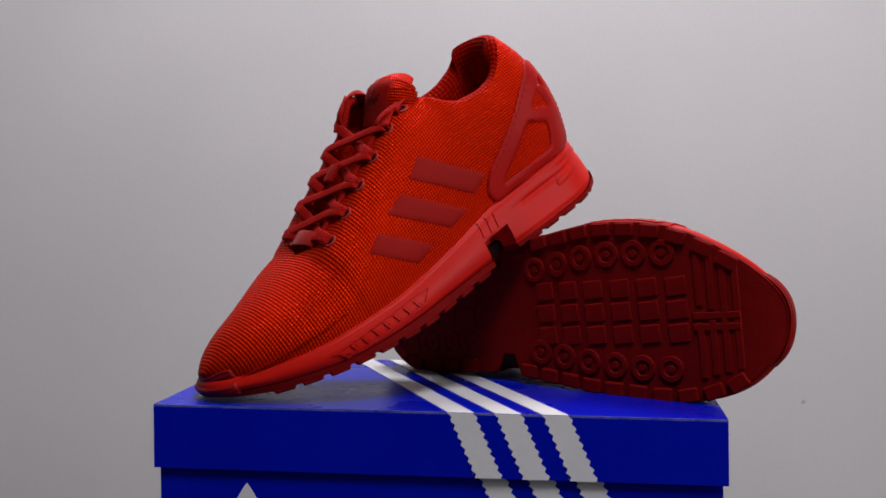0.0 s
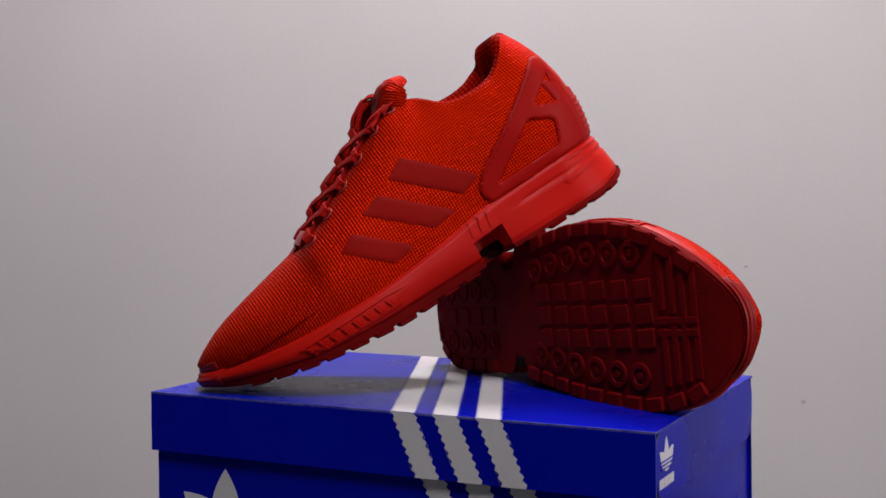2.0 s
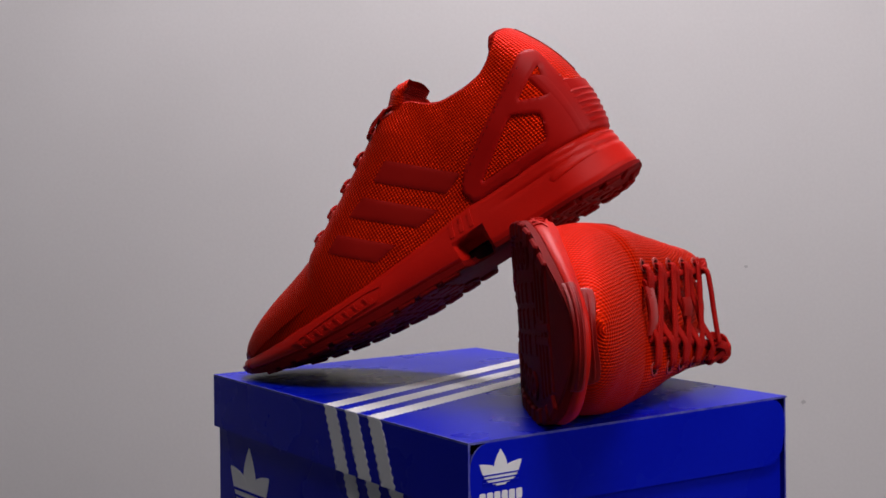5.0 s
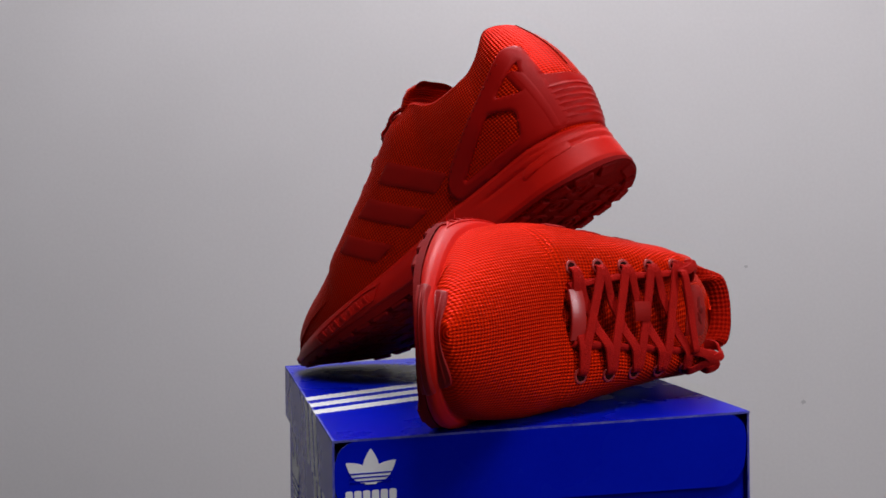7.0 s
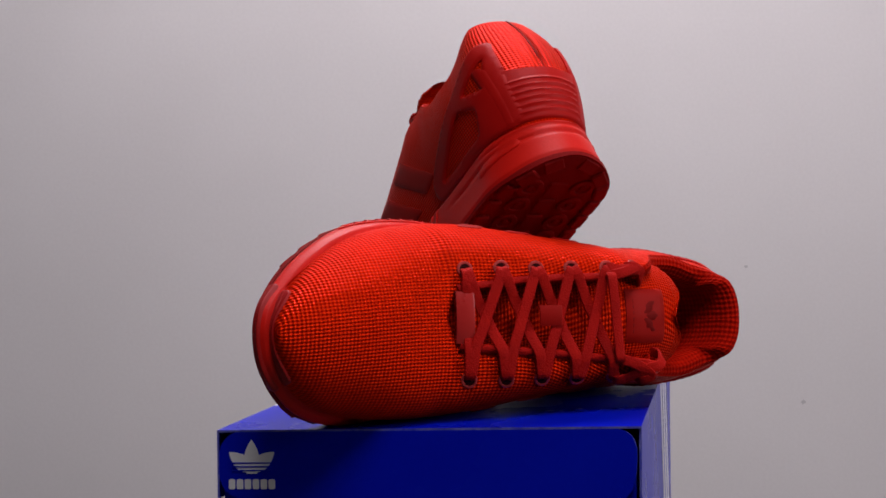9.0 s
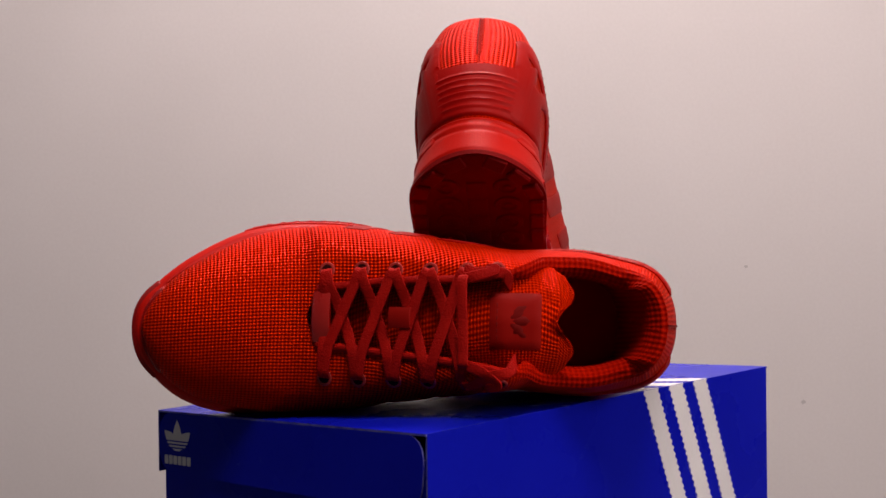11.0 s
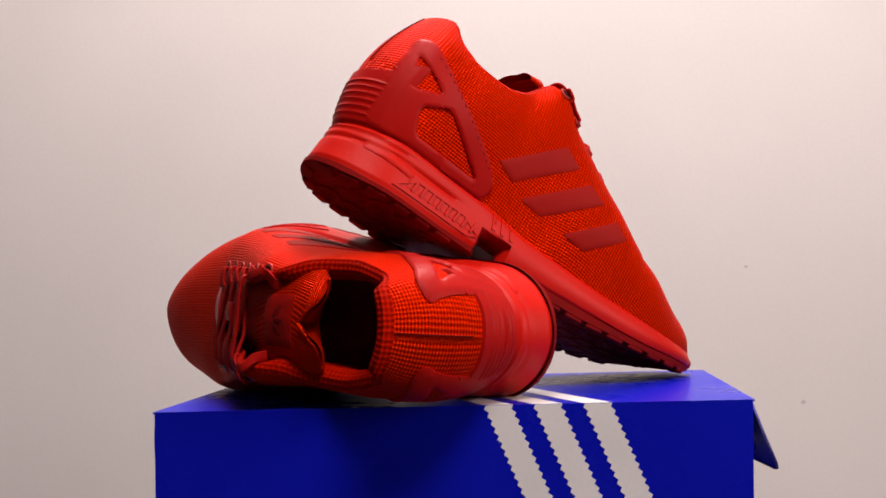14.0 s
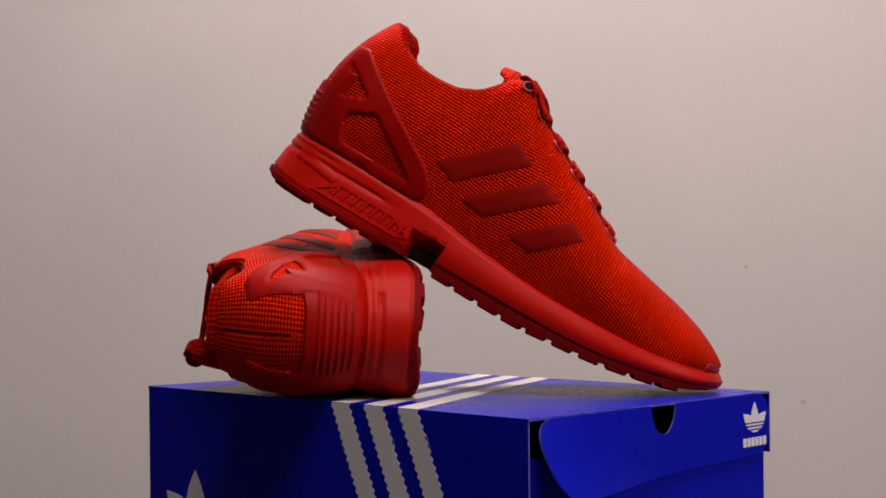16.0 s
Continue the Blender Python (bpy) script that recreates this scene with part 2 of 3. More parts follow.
# ---------------------------------------------------------------- the shoe box
BL, BW = 0.335, 0.2305                # lid, length and width
BCX, BCY = -0.0037, 0.0147            # its middle, seen from the turning axis
LID = 0.0375
BODY_H = 0.125


def make_shoe_box():
    thing = tagged(new("shoe_box"), "blue cardboard shoe box with white zigzag stripes, lid closed", "shoe box")
    tilt = Matrix.Translation((BCX, BCY, 0)) @ Matrix(((1, 0, 0, 0), (0, 1, 0, 0), (-0.0222, 0.0315, 1, 0), (0, 0, 0, 1)))
    hx, hy = BL / 2, BW / 2

    def lid_at(p):
        return tilt @ Vector(p)

    # body: a bottom and four side panels, open under the lid
    def panel(name, x0, x1, y0, y1, z0, z1, parent):
        bm = box_bm(x0, x1, y0, y1, z0, z1)
        bmesh.ops.translate(bm, vec=(BCX, BCY, 0), verts=bm.verts)
        return part(name, bm, BLUE, parent, "", True)
    body_ob = panel("body", -hx + .003, hx - .003, -hy + .003, hy - .003, -BODY_H - 0.002, -BODY_H, thing)
    panel("side_panel", -hx + .003, hx - .003, -hy + .003, -hy + .005, -BODY_H, -0.014, body_ob)
    panel("side_panel", -hx + .003, hx - .003, hy - .005, hy - .003, -BODY_H, -0.014, body_ob)
    panel("end_panel", -hx + .003, -hx + .005, -hy + .005, hy - .005, -BODY_H, -0.014, body_ob)
    panel("end_panel", hx - .005, hx - .003, -hy + .005, hy - .005, -BODY_H, -0.014, body_ob)

    # lid: top panel, front skirt and two end flaps with rounded corners
    def sheet(name, poly, place, mat, parent, label="", thick=0.0012, cell=0.02, soft=1.0):
        ob = part(name, patch_bm(poly, place, cell, thick, 0.0, soft), mat, parent, label)
        if mat is BLUE and thick > 0.001:            # raw card shows at the cut edges
            ob.data.materials.append(INSIDE)
            for f in ob.data.polygons:
                f.material_index = 1 if len(f.vertices) == 4 else 0
        return ob

    top_n = Vector((0.0222, -0.0315, 1)).normalized()

    def on_top(x, y):
        return lid_at((x, y, -0.0012)), top_n

    def on_front(x, z):
        return lid_at((x, -hy + 0.0012, z)), Vector((0, -1, 0))

    def on_back(x, z):
        return lid_at((x, hy - 0.0012, z)), Vector((0, 1, 0))

    def on_right(y, z):
        return lid_at((hx - 0.0012, y, z)), Vector((1, 0, 0))

    def on_left(y, z):
        return lid_at((-hx + 0.0012 - 0.016 * max(0.0, -z / 0.04) ** 1.3 * step(-0.02, hy, y), y, z)), Vector((-1, 0, 0))

    lid = sheet("lid", [[(-hx, -hy), (hx, -hy), (hx, hy), (-hx, hy)]], on_top, BLUE, thing)
    sheet("front_skirt", [[(-hx, 0), (-hx, -LID), (hx, -LID), (hx, 0)]], on_front, BLUE, lid)
    sheet("hinge_panel", [[(-hx + .001, 0), (hx - .001, 0), (hx - .001, -BODY_H), (-hx + .001, -BODY_H)]], on_back, BLUE, lid)
    endp = rounded([(-hy + .001, -0.0005), (-hy + .001, -LID), (hy - .004, -LID - 0.003), (hy - .001, -0.0005)], 0.016, 6)
    sheet("end_flap", [endp], on_right, BLUE, lid)
    cut = [(0.012 * math.cos(a) + 0.0, -0.0005 + 0.017 * math.sin(a)) for a in [-math.pi * i / 12 for i in range(13)]]
    outline = [(-hy + .001, -0.0005), (-hy + .001, -LID), (hy - .009, -LID - 0.005), (hy - .002, -0.0005)]
    outline = rounded(outline, 0.022, 8)
    # cut-out thumb hole in the upper edge
    k = max(range(len(outline)), key=lambda i: outline[i][0] + 5 * outline[i][1])
    outline = outline[:k + 1] + cut + outline[k + 1:]
    sheet("end_flap", [outline], on_left, BLUE, lid, "end flap with a half-round thumb hole")

    # three diagonal stripes, zigzag on their edges
    slope, wid, gap, x_a = 0.425, 0.0150, 0.0123, 0.0085
    tooth = 0.0042

    def zig(x_of, s0, s1):
        n = max(2, int(abs(s1 - s0) / tooth))
        left, right = [], []
        for i in range(2 * n + 1):
            s = s0 + (s1 - s0) * i / (2 * n)
            d = 0.0009 if i % 2 else -0.0009
            left.append((x_of(s) + d, s))
            right.append((x_of(s) + wid + d, s))
        return left + right[::-1]

    for i in range(3):
        x0 = x_a + i * (wid + gap)
        front = zig(lambda z: x0 - slope * z, -0.0002, -LID)
        lower = zig(lambda z: x0 - slope * z, -LID - 0.0005, -BODY_H + 0.002)
        over = zig(lambda y: x0 - slope * (y + hy), -hy, hy)
        back = zig(lambda z: x0 - slope * BW + slope * z, -0.0002, -BODY_H + 0.002)
        sheet("printed_stripe", [over], lambda x, y: (lid_at((x, y, 0)), top_n), WHITE, lid, "white zigzag stripe", 0.0002)
        sheet("printed_stripe", [front], lambda x, z: (lid_at((x, -hy, z)), Vector((0, -1, 0))), WHITE, lid, "white zigzag stripe", 0.0002)
        sheet("printed_stripe", [back], lambda x, z: (lid_at((x, hy, z)), Vector((0, 1, 0))), WHITE, lid, "white zigzag stripe", 0.0002)
        sheet("printed_stripe", [lower], lambda x, z: (Vector((BCX + x, BCY - hy + 0.003, z)), Vector((0, -1, 0))), WHITE, body_ob, "white zigzag stripe", 0.0002)

    def leaf(cx, cz, ang, ln, wd):
        out = []
        for i in range(21):
            t = i / 20
            out.append((t * ln, wd / 2 * math.sin(math.pi * t ** 0.8) ** 0.9))
        for i in range(19, 0, -1):
            t = i / 20
            out.append((t * ln, -wd / 2 * math.sin(math.pi * t ** 0.8) ** 0.9))
        ca, sa = math.cos(ang), math.sin(ang)
        return [(cx + ca * x - sa * y, cz + sa * x + ca * y) for x, y in out]

    def emblem(place, cx, cz, s, parent, word=True):
        for k, (ang, ln) in enumerate(((90, 1.0), (90 + 52, 0.98), (90 - 52, 0.98))):
            sheet("emblem_leaf", [leaf(cx, cz - 0.25 * s, radians(ang), ln * s, 0.50 * s)], place, WHITE, parent, "white printed leaf shape", 0.0002 + 0.00004 * k, 0.004)
        base = [(cx - 0.50 * s, cz + 0.06 * s), (cx + 0.50 * s, cz + 0.06 * s), (cx + 0.16 * s, cz - 0.34 * s), (cx - 0.16 * s, cz - 0.34 * s)]
        sheet("emblem_base", [base], place, WHITE, parent, "white printed shape", 0.00034, 0.004)
        for j in range(3):
            z = cz - (0.0 + 0.12 * j) * s
            sheet("emblem_gap", [[(cx - 0.66 * s, z - 0.022 * s), (cx + 0.66 * s, z - 0.022 * s), (cx + 0.66 * s, z + 0.022 * s), (cx - 0.66 * s, z + 0.022 * s)]], place, BLUE, parent, "blue line across the emblem", 0.0005)
        if word:
            for j in range(6):
                x = cx + (j - 2.5) * 0.27 * s
                hi = -0.52
                sheet("word_bar", [rounded([(x - 0.11 * s, cz - 0.84 * s), (x + 0.11 * s, cz - 0.84 * s), (x + 0.11 * s, cz + hi * s), (x - 0.11 * s, cz + hi * s)], 0.06 * s)], place, WHITE, parent, "white bar of print", 0.0002, 0.004)

    E_R = lambda y, z: (lid_at((hx, y, z)), Vector((1, 0, 0)))
    emblem(E_R, -hy + 0.0200, -0.0180, 0.0170, lid)
    E_L = lambda y, z: (on_left(y, z)[0] + Vector((-0.0012, 0, 0)), Vector((-1, 0, 0)))
    emblem(E_L, -hy + 0.0185, -0.0180, 0.0170, lid)
    E_F = lambda x, z: (Vector((BCX + x, BCY - hy + 0.003, z)), Vector((0, -1, 0)))
    emblem(E_F, -0.112, -0.078, 0.042, body_ob, word=False)
    E_B = lambda x, z: (lid_at((x, hy, z)), Vector((0, 1, 0)))
    emblem(E_B, 0.114, -0.083, 0.042, lid, word=False)
    return thing


shoe_box = make_shoe_box()
# ---------------------------------------------------------------- the sneakers
MM = 0.001
W_LAT = table([(0, 30), (40, 34), (80, 36), (120, 40), (160, 47), (200, 52), (240, 51), (280, 45), (312, 37)])
W_MED = table([(0, 30), (40, 34), (80, 34), (120, 36), (160, 42), (200, 48), (240, 51), (280, 49), (312, 42)])
Z_BASE = table([(0, 35), (40, 37), (95, 35), (140, 29), (200, 25), (250, 26), (290, 31), (312, 36)])
Z_SPLIT = table([(0, 10), (30, 6), (70, 6), (130, 8), (200, 10), (235, 12.5), (260, 17), (285, 23), (312, 32)])
Z_GROUND = table([(0, 8), (8, 3), (20, 1), (180, 1), (210, 3.5), (240, 7), (265, 11.5), (285, 16), (300, 22), (312, 29)])
W_TOP = table([(24, 23), (45, 31), (70, 36), (92, 35), (108, 29), (122, 24), (140, 21), (175, 20), (205, 17), (312, 17)])
Z_TOP = table([(24, 127), (31, 125.5), (38, 118), (46, 110), (56, 104.5), (68, 103), (82, 104), (93, 109), (102, 117), (111, 121),
               (124, 121), (138, 116), (155, 107), (172, 97), (190, 87), (205, 79), (219, 73), (242, 68), (265, 63), (285, 57), (298, 51), (306, 46), (312, 41)])
BEND = table([(0, 0), (110, 0), (170, -3), (230, -4), (312, -7)])
TAB = 0.0                        # how far the heel tab is pressed down
HEEL, TOE = 5.5, 309.0


def outline(side, a):
    """Feather line of one side, a = 0 at the heel and 1 at the toe."""
    x = HEEL + (TOE - HEEL) * (0.5 - 0.5 * math.cos(math.pi * a))
    w = (W_LAT if side > 0 else W_MED)(x)
    if x < 44:
        w *= math.sqrt(max(0.0, 1 - (1 - (x - HEEL) / (44 - HEEL)) ** 2))
    s, p = (205.0, 2.3) if side > 0 else (232.0, 2.6)
    if x > s:
        w *= max(0.0, 1 - ((x - s) / (TOE - s)) ** p) ** (1 / 2.1)
    return x, w


def ring_point(side, a):
    x, w = outline(side, a)
    e = 1e-3
    x0, w0 = outline(side, max(a - e, 0))
    x1, w1 = outline(side, min(a + e, 1))
    if a < e:
        n = Vector((-1, 0, 0))
    elif a > 1 - e:
        n = Vector((1, 0, 0))
    else:
        n = Vector((-(w1 - w0), (x1 - x0), 0)).normalized()
        if n.y < 0:
            n = -n
    return x, w, n


def top_line(side, x):
    xt = 24 + (x - HEEL) * 0.83 if x < 114.3 else x
    xt = min(xt, 311.0)
    w = W_TOP(xt)
    if xt < 40:
        w *= max(0.0, 1 - (1 - (xt - 24) / 16) ** 2.3) ** (1 / 2.3)
    if xt > 200:
        w *= max(0.0, 1 - ((xt - 200) / 18) ** 3.5) ** (1 / 3.5) if xt < 218 else 0.0
    z = Z_TOP(xt) - TAB * step(60, 34, xt)
    if side < 0:                                     # the inner side stands higher
        z += 4.0 * step(36, 52, xt) * step(108, 88, xt) + 2.5 * step(96, 122, xt) * step(215, 190, xt) + 10.0 * step(96, 116, xt) * step(144, 120, xt)
        w += 4.0 * step(100, 118, xt) * step(180, 130, xt)
    else:
        z -= 1.2 * step(122, 150, xt) * step(226, 204, xt)
    return xt, w, z


def wall_point(side, a, v):
    """The upper's outer surface in millimetres; w is measured away from the middle."""
    x, w, n = ring_point(side, a)
    xt, wt, zt = top_line(side, x)
    B = Vector((x, w, Z_BASE(x)))
    T = Vector((xt, wt, zt))
    H = zt - B.z
    k = step(80, 128, x)
    heel = step(45, 0, x)
    c1a = B + n * (6.5 + 0.5 * heel) + Vector((0, 0, 0.36 * H))
    c2a = T + n * (8 + 14 * heel) - Vector((0, 0, 0.34 * H))
    # the instep is boxy, more so on the inner side; the toe is round
    box = 0.5 * step(250, 205, x) if side > 0 else (1.0 + 0.15 * step(165, 205, x)) * step(275, 220, x)
    c1b = B + n * (4.5 + 4.0 * box) * step(312, 290, x) + Vector((0, 0, (0.52 + 0.12 * box) * H))
    c2b = T + Vector((2.8 * step(285, 312, x), (0.62 + 0.36 * box) * max(w - wt, 0) + 4 * box, (-0.02 + 0.08 * box) * H))
    C1, C2 = c1a.lerp(c1b, k), c2a.lerp(c2b, k)
    P = B * (1 - v) ** 3 + C1 * 3 * v * (1 - v) ** 2 + C2 * 3 * v * v * (1 - v) + T * v ** 3
    P.y = P.y + side * BEND(x)
    return P


def make_sneaker(hand, label):
    """hand: 1 for a left shoe, -1 for a right one. x runs from heel to toe, z up from the sole."""
    thing = tagged(new("sneaker"), label, "sneaker", "pair of red sneakers")

    def out(P, side):
        return Vector((P.x, P.y * side * hand, P.z)) * MM

    NA, NV = 96, 26
    walls = [(1, 1 - i / NA) for i in range(NA + 1)] + [(-1, i / NA) for i in range(1, NA + 1)]

    # upper; the weave runs round the heel and straight across the vamp
    rows, uv = [], []
    ref = {}
    for side in (1, -1):
        run, prev = 0.0, None
        for i in range(NA + 1):
            x, w, n = ring_point(side, i / NA)
            q = Vector((x, w)) * MM
            run += (q - prev).length if prev else 0
            prev = q
            ref[side, i] = run
    mid_i = NA // 2
    for side, a in walls:
        line = [out(wall_point(side, a, j / NV), side) for j in range(NV + 1)]
        i = round(a * NA)
        x, w, n = ring_point(side, a)
        xt, wt, zt = top_line(side, x)
        total = sum((line[j] - line[j - 1]).length for j in range(1, NV + 1)) + wt * MM
        front = step(140, 200, x)
        cross = total * front + 0.105 * (1 - front)
        acc, col = 0.0, []
        for j, p in enumerate(line):
            acc += (p - line[j - 1]).length if j else 0
            u_run = ref[side, i] - ref[side, mid_i] + outline(side, 0.5)[0] * MM
            col.append((u_run * (1 - front) + p.x * front, side * (cross - acc)))
        rows.append(line)
        uv.append(col)
    bm = grid_bm(rows, uv=uv)
    bmesh.ops.remove_doubles(bm, verts=bm.verts, dist=1e-5)
    skin = BVHTree.FromBMesh(bm)
    upper = part("upper", bm, CLOTH, thing, "red woven textile upper")

    def on_skin(side, tree=None, reach=0.2):
        tr = tree or skin

        def f(x, z):
            o = Vector((x * MM, side * hand * reach, z * MM))
            d = Vector((0, -side * hand, 0))
            p, n, _, _ = tr.ray_cast(o, d)
            if p is None:
                p, n, _, _ = tr.find_nearest(Vector((x * MM, side * hand * 0.03, z * MM)))
            if n.y * side * hand < 0:
                n = -n
            return p, n
        return f

    # padded collar and lining
    rows, uv, run, prev = [], [], 0.0, None
    for side, a in walls:
        x, w, n = ring_point(side, a)
        xt, wt, zt = top_line(side, x)
        if xt > 214:
            continue
        T = wall_point(side, a, 1.0)
        heel = step(48, 24, xt)
        inn = Vector((heel, -(1 - heel * 0.85), 0)).normalized()
        pad = 1 - step(96, 122, xt)
        deep = max(4.0, (zt - 50) * pad)
        line = [T, T + inn * (1.0 + 1.2 * pad) + Vector((0, 0, 0.7 + 1.0 * pad)), T + inn * (1.8 + 4.2 * pad) + Vector((0, 0, 0.4 + 1.4 * pad)),
                T + inn * (2.6 + 7.4 * pad) + Vector((0, 0, -0.6 - 1.4 * pad)), T + inn * (2.8 + 8.6 * pad) + Vector((0, 0, -2 - 6 * pad))]
        line = [line[0]] + [P + Vector((0, 0, 0.5 * TAB * heel)) for P in line[1:]]
        for j in range(1, 8):
            line.append(T + inn * (2.6 + (8.6 - 6.6 * j / 7) * pad - 2.2 * (1 - pad)) + Vector((0, 0, -2 - 6 * pad - (deep - 4) * j / 7)))
        line = [out(p, side) for p in line]
        run += (line[2] - prev).length if prev else 0
        prev = line[2]
        acc, col = 0.0, []
        for j, p in enumerate(line):
            acc += (p - line[j - 1]).length if j else 0
            col.append((run, acc))
        rows.append(line)
        uv.append(col)
    part("lining", grid_bm(rows, uv=uv), LINING, thing, "red padded mesh lining")

    # insole
    bm = bmesh.new()
    ring = []
    for side, a in walls[8:-8:2]:
        x, w, n = ring_point(side, a)
        ring.append(bm.verts.new(out(Vector((x, w - 3, 49 - 0.05 * x)), side)))
    bm.faces.new(ring)
    part("insole", bm, LINING, thing, "dark red insole")

    # midsole
    NF = 22

    def sole_row(side, a, lo, hi, extra):
        x, w, n = ring_point(side, a)
        line = []
        for j in range(NF + 1):
            f = j / NF
            z = lo(x) + (hi(x) - lo(x)) * f
            o = extra(side, x, z, f)
            P = Vector((x, w, 0)) + n * o
            P.y += side * BEND(x)
            P.z = z
            line.append(out(P, side))
        return line

    def foam(side, x, z, f):
        o = 4.5 + 1.8 * math.sin(math.pi * min(1, f * 1.2)) * step(60, 140, x) - 1.6 * f
        heel = step(120, 60, x)
        o += heel * (2.6 * (1 - f) ** 1.5 - 1.0)
        if x < 95:                                   # moulded lines round the heel
            m = step(95, 70, x)
            o -= 1.3 * m * (math.exp(-((z - 27) / 1.3) ** 2) + 0.8 * math.exp(-((z - 32.5) / 1.0) ** 2) * step(60, 30, x))
        lo_x, hi_x = (103, 117) if side > 0 else (109, 122)
        o -= 15 * step(lo_x - 2, lo_x + 1, x) * step(hi_x + 6, hi_x, x) * step(22, 18, z)
        if f > 0.86:
            o -= 3.2 * (f - 0.86) / 0.14
        if f < 0.06:
            o -= 1.0
        return o * step(322, 300, x) + 2.0 * step(296, 309, x)

    rows = [sole_row(s, a, Z_SPLIT, lambda x: Z_BASE(x) + 3.0, foam) for s, a in walls]
    for r, (s, a) in zip(rows, walls):               # roll the top edge in under the cloth
        x, w, n = ring_point(s, a)
        P = Vector((x, w, 0)) - n * 3
        P.y += s * BEND(x)
        P.z = Z_BASE(x) + 1.0
        r.append(out(P, s))
        P2 = Vector((x, max(w - 8, 0), Z_SPLIT(x) + 0.5))
        r.insert(0, out(P2, s))
    bm = grid_bm(rows)
    bm.normal_update()
    sole_tree = BVHTree.FromBMesh(bm)
    midsole = part("midsole", bm, FOAM, thing, "red moulded foam midsole")

    # outsole sheet and its lugs
    def tread(side, x, z, f):
        lo_x, hi_x = (103, 117) if side > 0 else (109, 122)
        cut = 13 * step(lo_x - 2, lo_x + 1, x) * step(hi_x + 6, hi_x, x)
        return (5.2 + 1.4 * step(100, 50, x) - (1.5 if f < 0.1 else 0)) * step(330, 304, x) - cut

    low = lambda x: Z_GROUND(x) + 2.4
    rows = [sole_row(s, a, low, lambda x: max(Z_SPLIT(x) + 0.3, Z_GROUND(x) + 4.5), tread) for s, a in walls]
    bm = grid_bm(rows)
    bm.verts.ensure_lookup_table()
    per = NF + 1
    for i in range(NA):
        q = [bm.verts[i * per], bm.verts[(i + 1) * per], bm.verts[(2 * NA - i - 1) * per], bm.verts[(2 * NA - i) * per]]
        q = [v for k, v in enumerate(q) if v not in q[:k]]
        if len(q) > 2:
            try:
                bm.faces.new(q)
            except ValueError:
                pass
    outsole = part("outsole", bm, RUBBER, thing, "dark red rubber outsole")

    def lug_mesh(sx, sy, sz, bev):
        b = box_bm(-sx / 2 * MM, sx / 2 * MM, -sy / 2 * MM, sy / 2 * MM, -sz * MM, 1.2 * MM, bev * MM, 1)
        me = bpy.data.meshes.new("lug")
        b.to_mesh(me)
        b.free()
        me.materials.append(RUBBER)
        return me

    def stud_mesh(r, h):
        b = bmesh.new()
        prof = [(r, 0.6), (r, -h + 0.5), (r - 0.6, -h), (r * 0.62, -h), (r * 0.55, -h + 1.0), (r * 0.3, -h + 1.0), (r * 0.25, -h + 0.1)]
        rs = [[Vector((q * math.cos(2 * math.pi * i / 18), q * math.sin(2 * math.pi * i / 18), z)) * MM for i in range(18)] for q, z in prof]
        b2 = grid_bm(rs, close_v=True)
        b2.verts.ensure_lookup_table()
        b2.faces.new([b2.verts[(len(prof) - 1) * 18 + i] for i in range(18)])
        bmesh.ops.recalc_face_normals(b2, faces=b2.faces)
        me = bpy.data.meshes.new("stud")
        b2.to_mesh(me)
        b2.free()
        b.free()
        me.materials.append(RUBBER)
        return me

    def ground_tilt(x):
        return math.atan2(low(x + 3) - low(x - 3), 6)

    def put(me, x, y, turn, name):
        ob = new(name, me)
        ob.parent = outsole
        ob.matrix_local = Matrix.Translation(Vector((x, y * hand, low(x))) * MM) @ Matrix.Rotation(-ground_tilt(x), 4, "Y") @ Matrix.Rotation(turn * hand, 4, "Z")

    edge_lug = lug_mesh(13.0, 9.0, 2.3, 1.0)
    for side in (1, -1):
        last = None
        for i in range(2, 400):
            x, w, n = ring_point(side, i / 400)
            p = Vector((x, w * side))
            if 92 < x < 134 or x > 290 or x < 8:
                continue
            if last is None or (p - last).length > 16.0:
                last = p
                q = Vector((x, w, 0)) + n * 0.6
                put(edge_lug, q.x, side * (q.y + side * BEND(x)), math.atan2(n.y * side, n.x) - math.pi / 2, "lug")
    bar = lug_mesh(4.6, 34, 1.3, 0.6)
    long_bar = lug_mesh(30, 4.6, 1.3, 0.6)
    for i in range(4):
        put(bar, 262 + i * 7.5, 19 - i * 2.2, 0.0, "lug")
        put(bar, 262 + i * 7.5, -25 + i * 1.6, 0.0, "lug")
    put(long_bar, 272, -1 + BEND(266), 0.0, "lug")
    put(long_bar, 272, -8 + BEND(266), 0.0, "lug")
    stud, small = stud_mesh(8.4, 1.4), lug_mesh(14, 12, 1.1, 0.8)
    for i in range(6):
        x = 146 + i * 19
        for side in (1, -1):
            w = (W_LAT if side > 0 else W_MED)(x) - 15
            put(stud, x, side * w, 0.0, "stud")
        for y in (-14, 0.5, 15):
            if x < 245:
                put(small, x + 7, y, 0.06, "lug")
    for i in range(4):
        for y in (-18, 18):
            put(stud, 28 + i * 19, y, 0.0, "stud")
        put(small, 30 + i * 18, 0, 0.0, "lug")

    # toe bumper: a raised strip round the toe with four low ribs
    rows = []
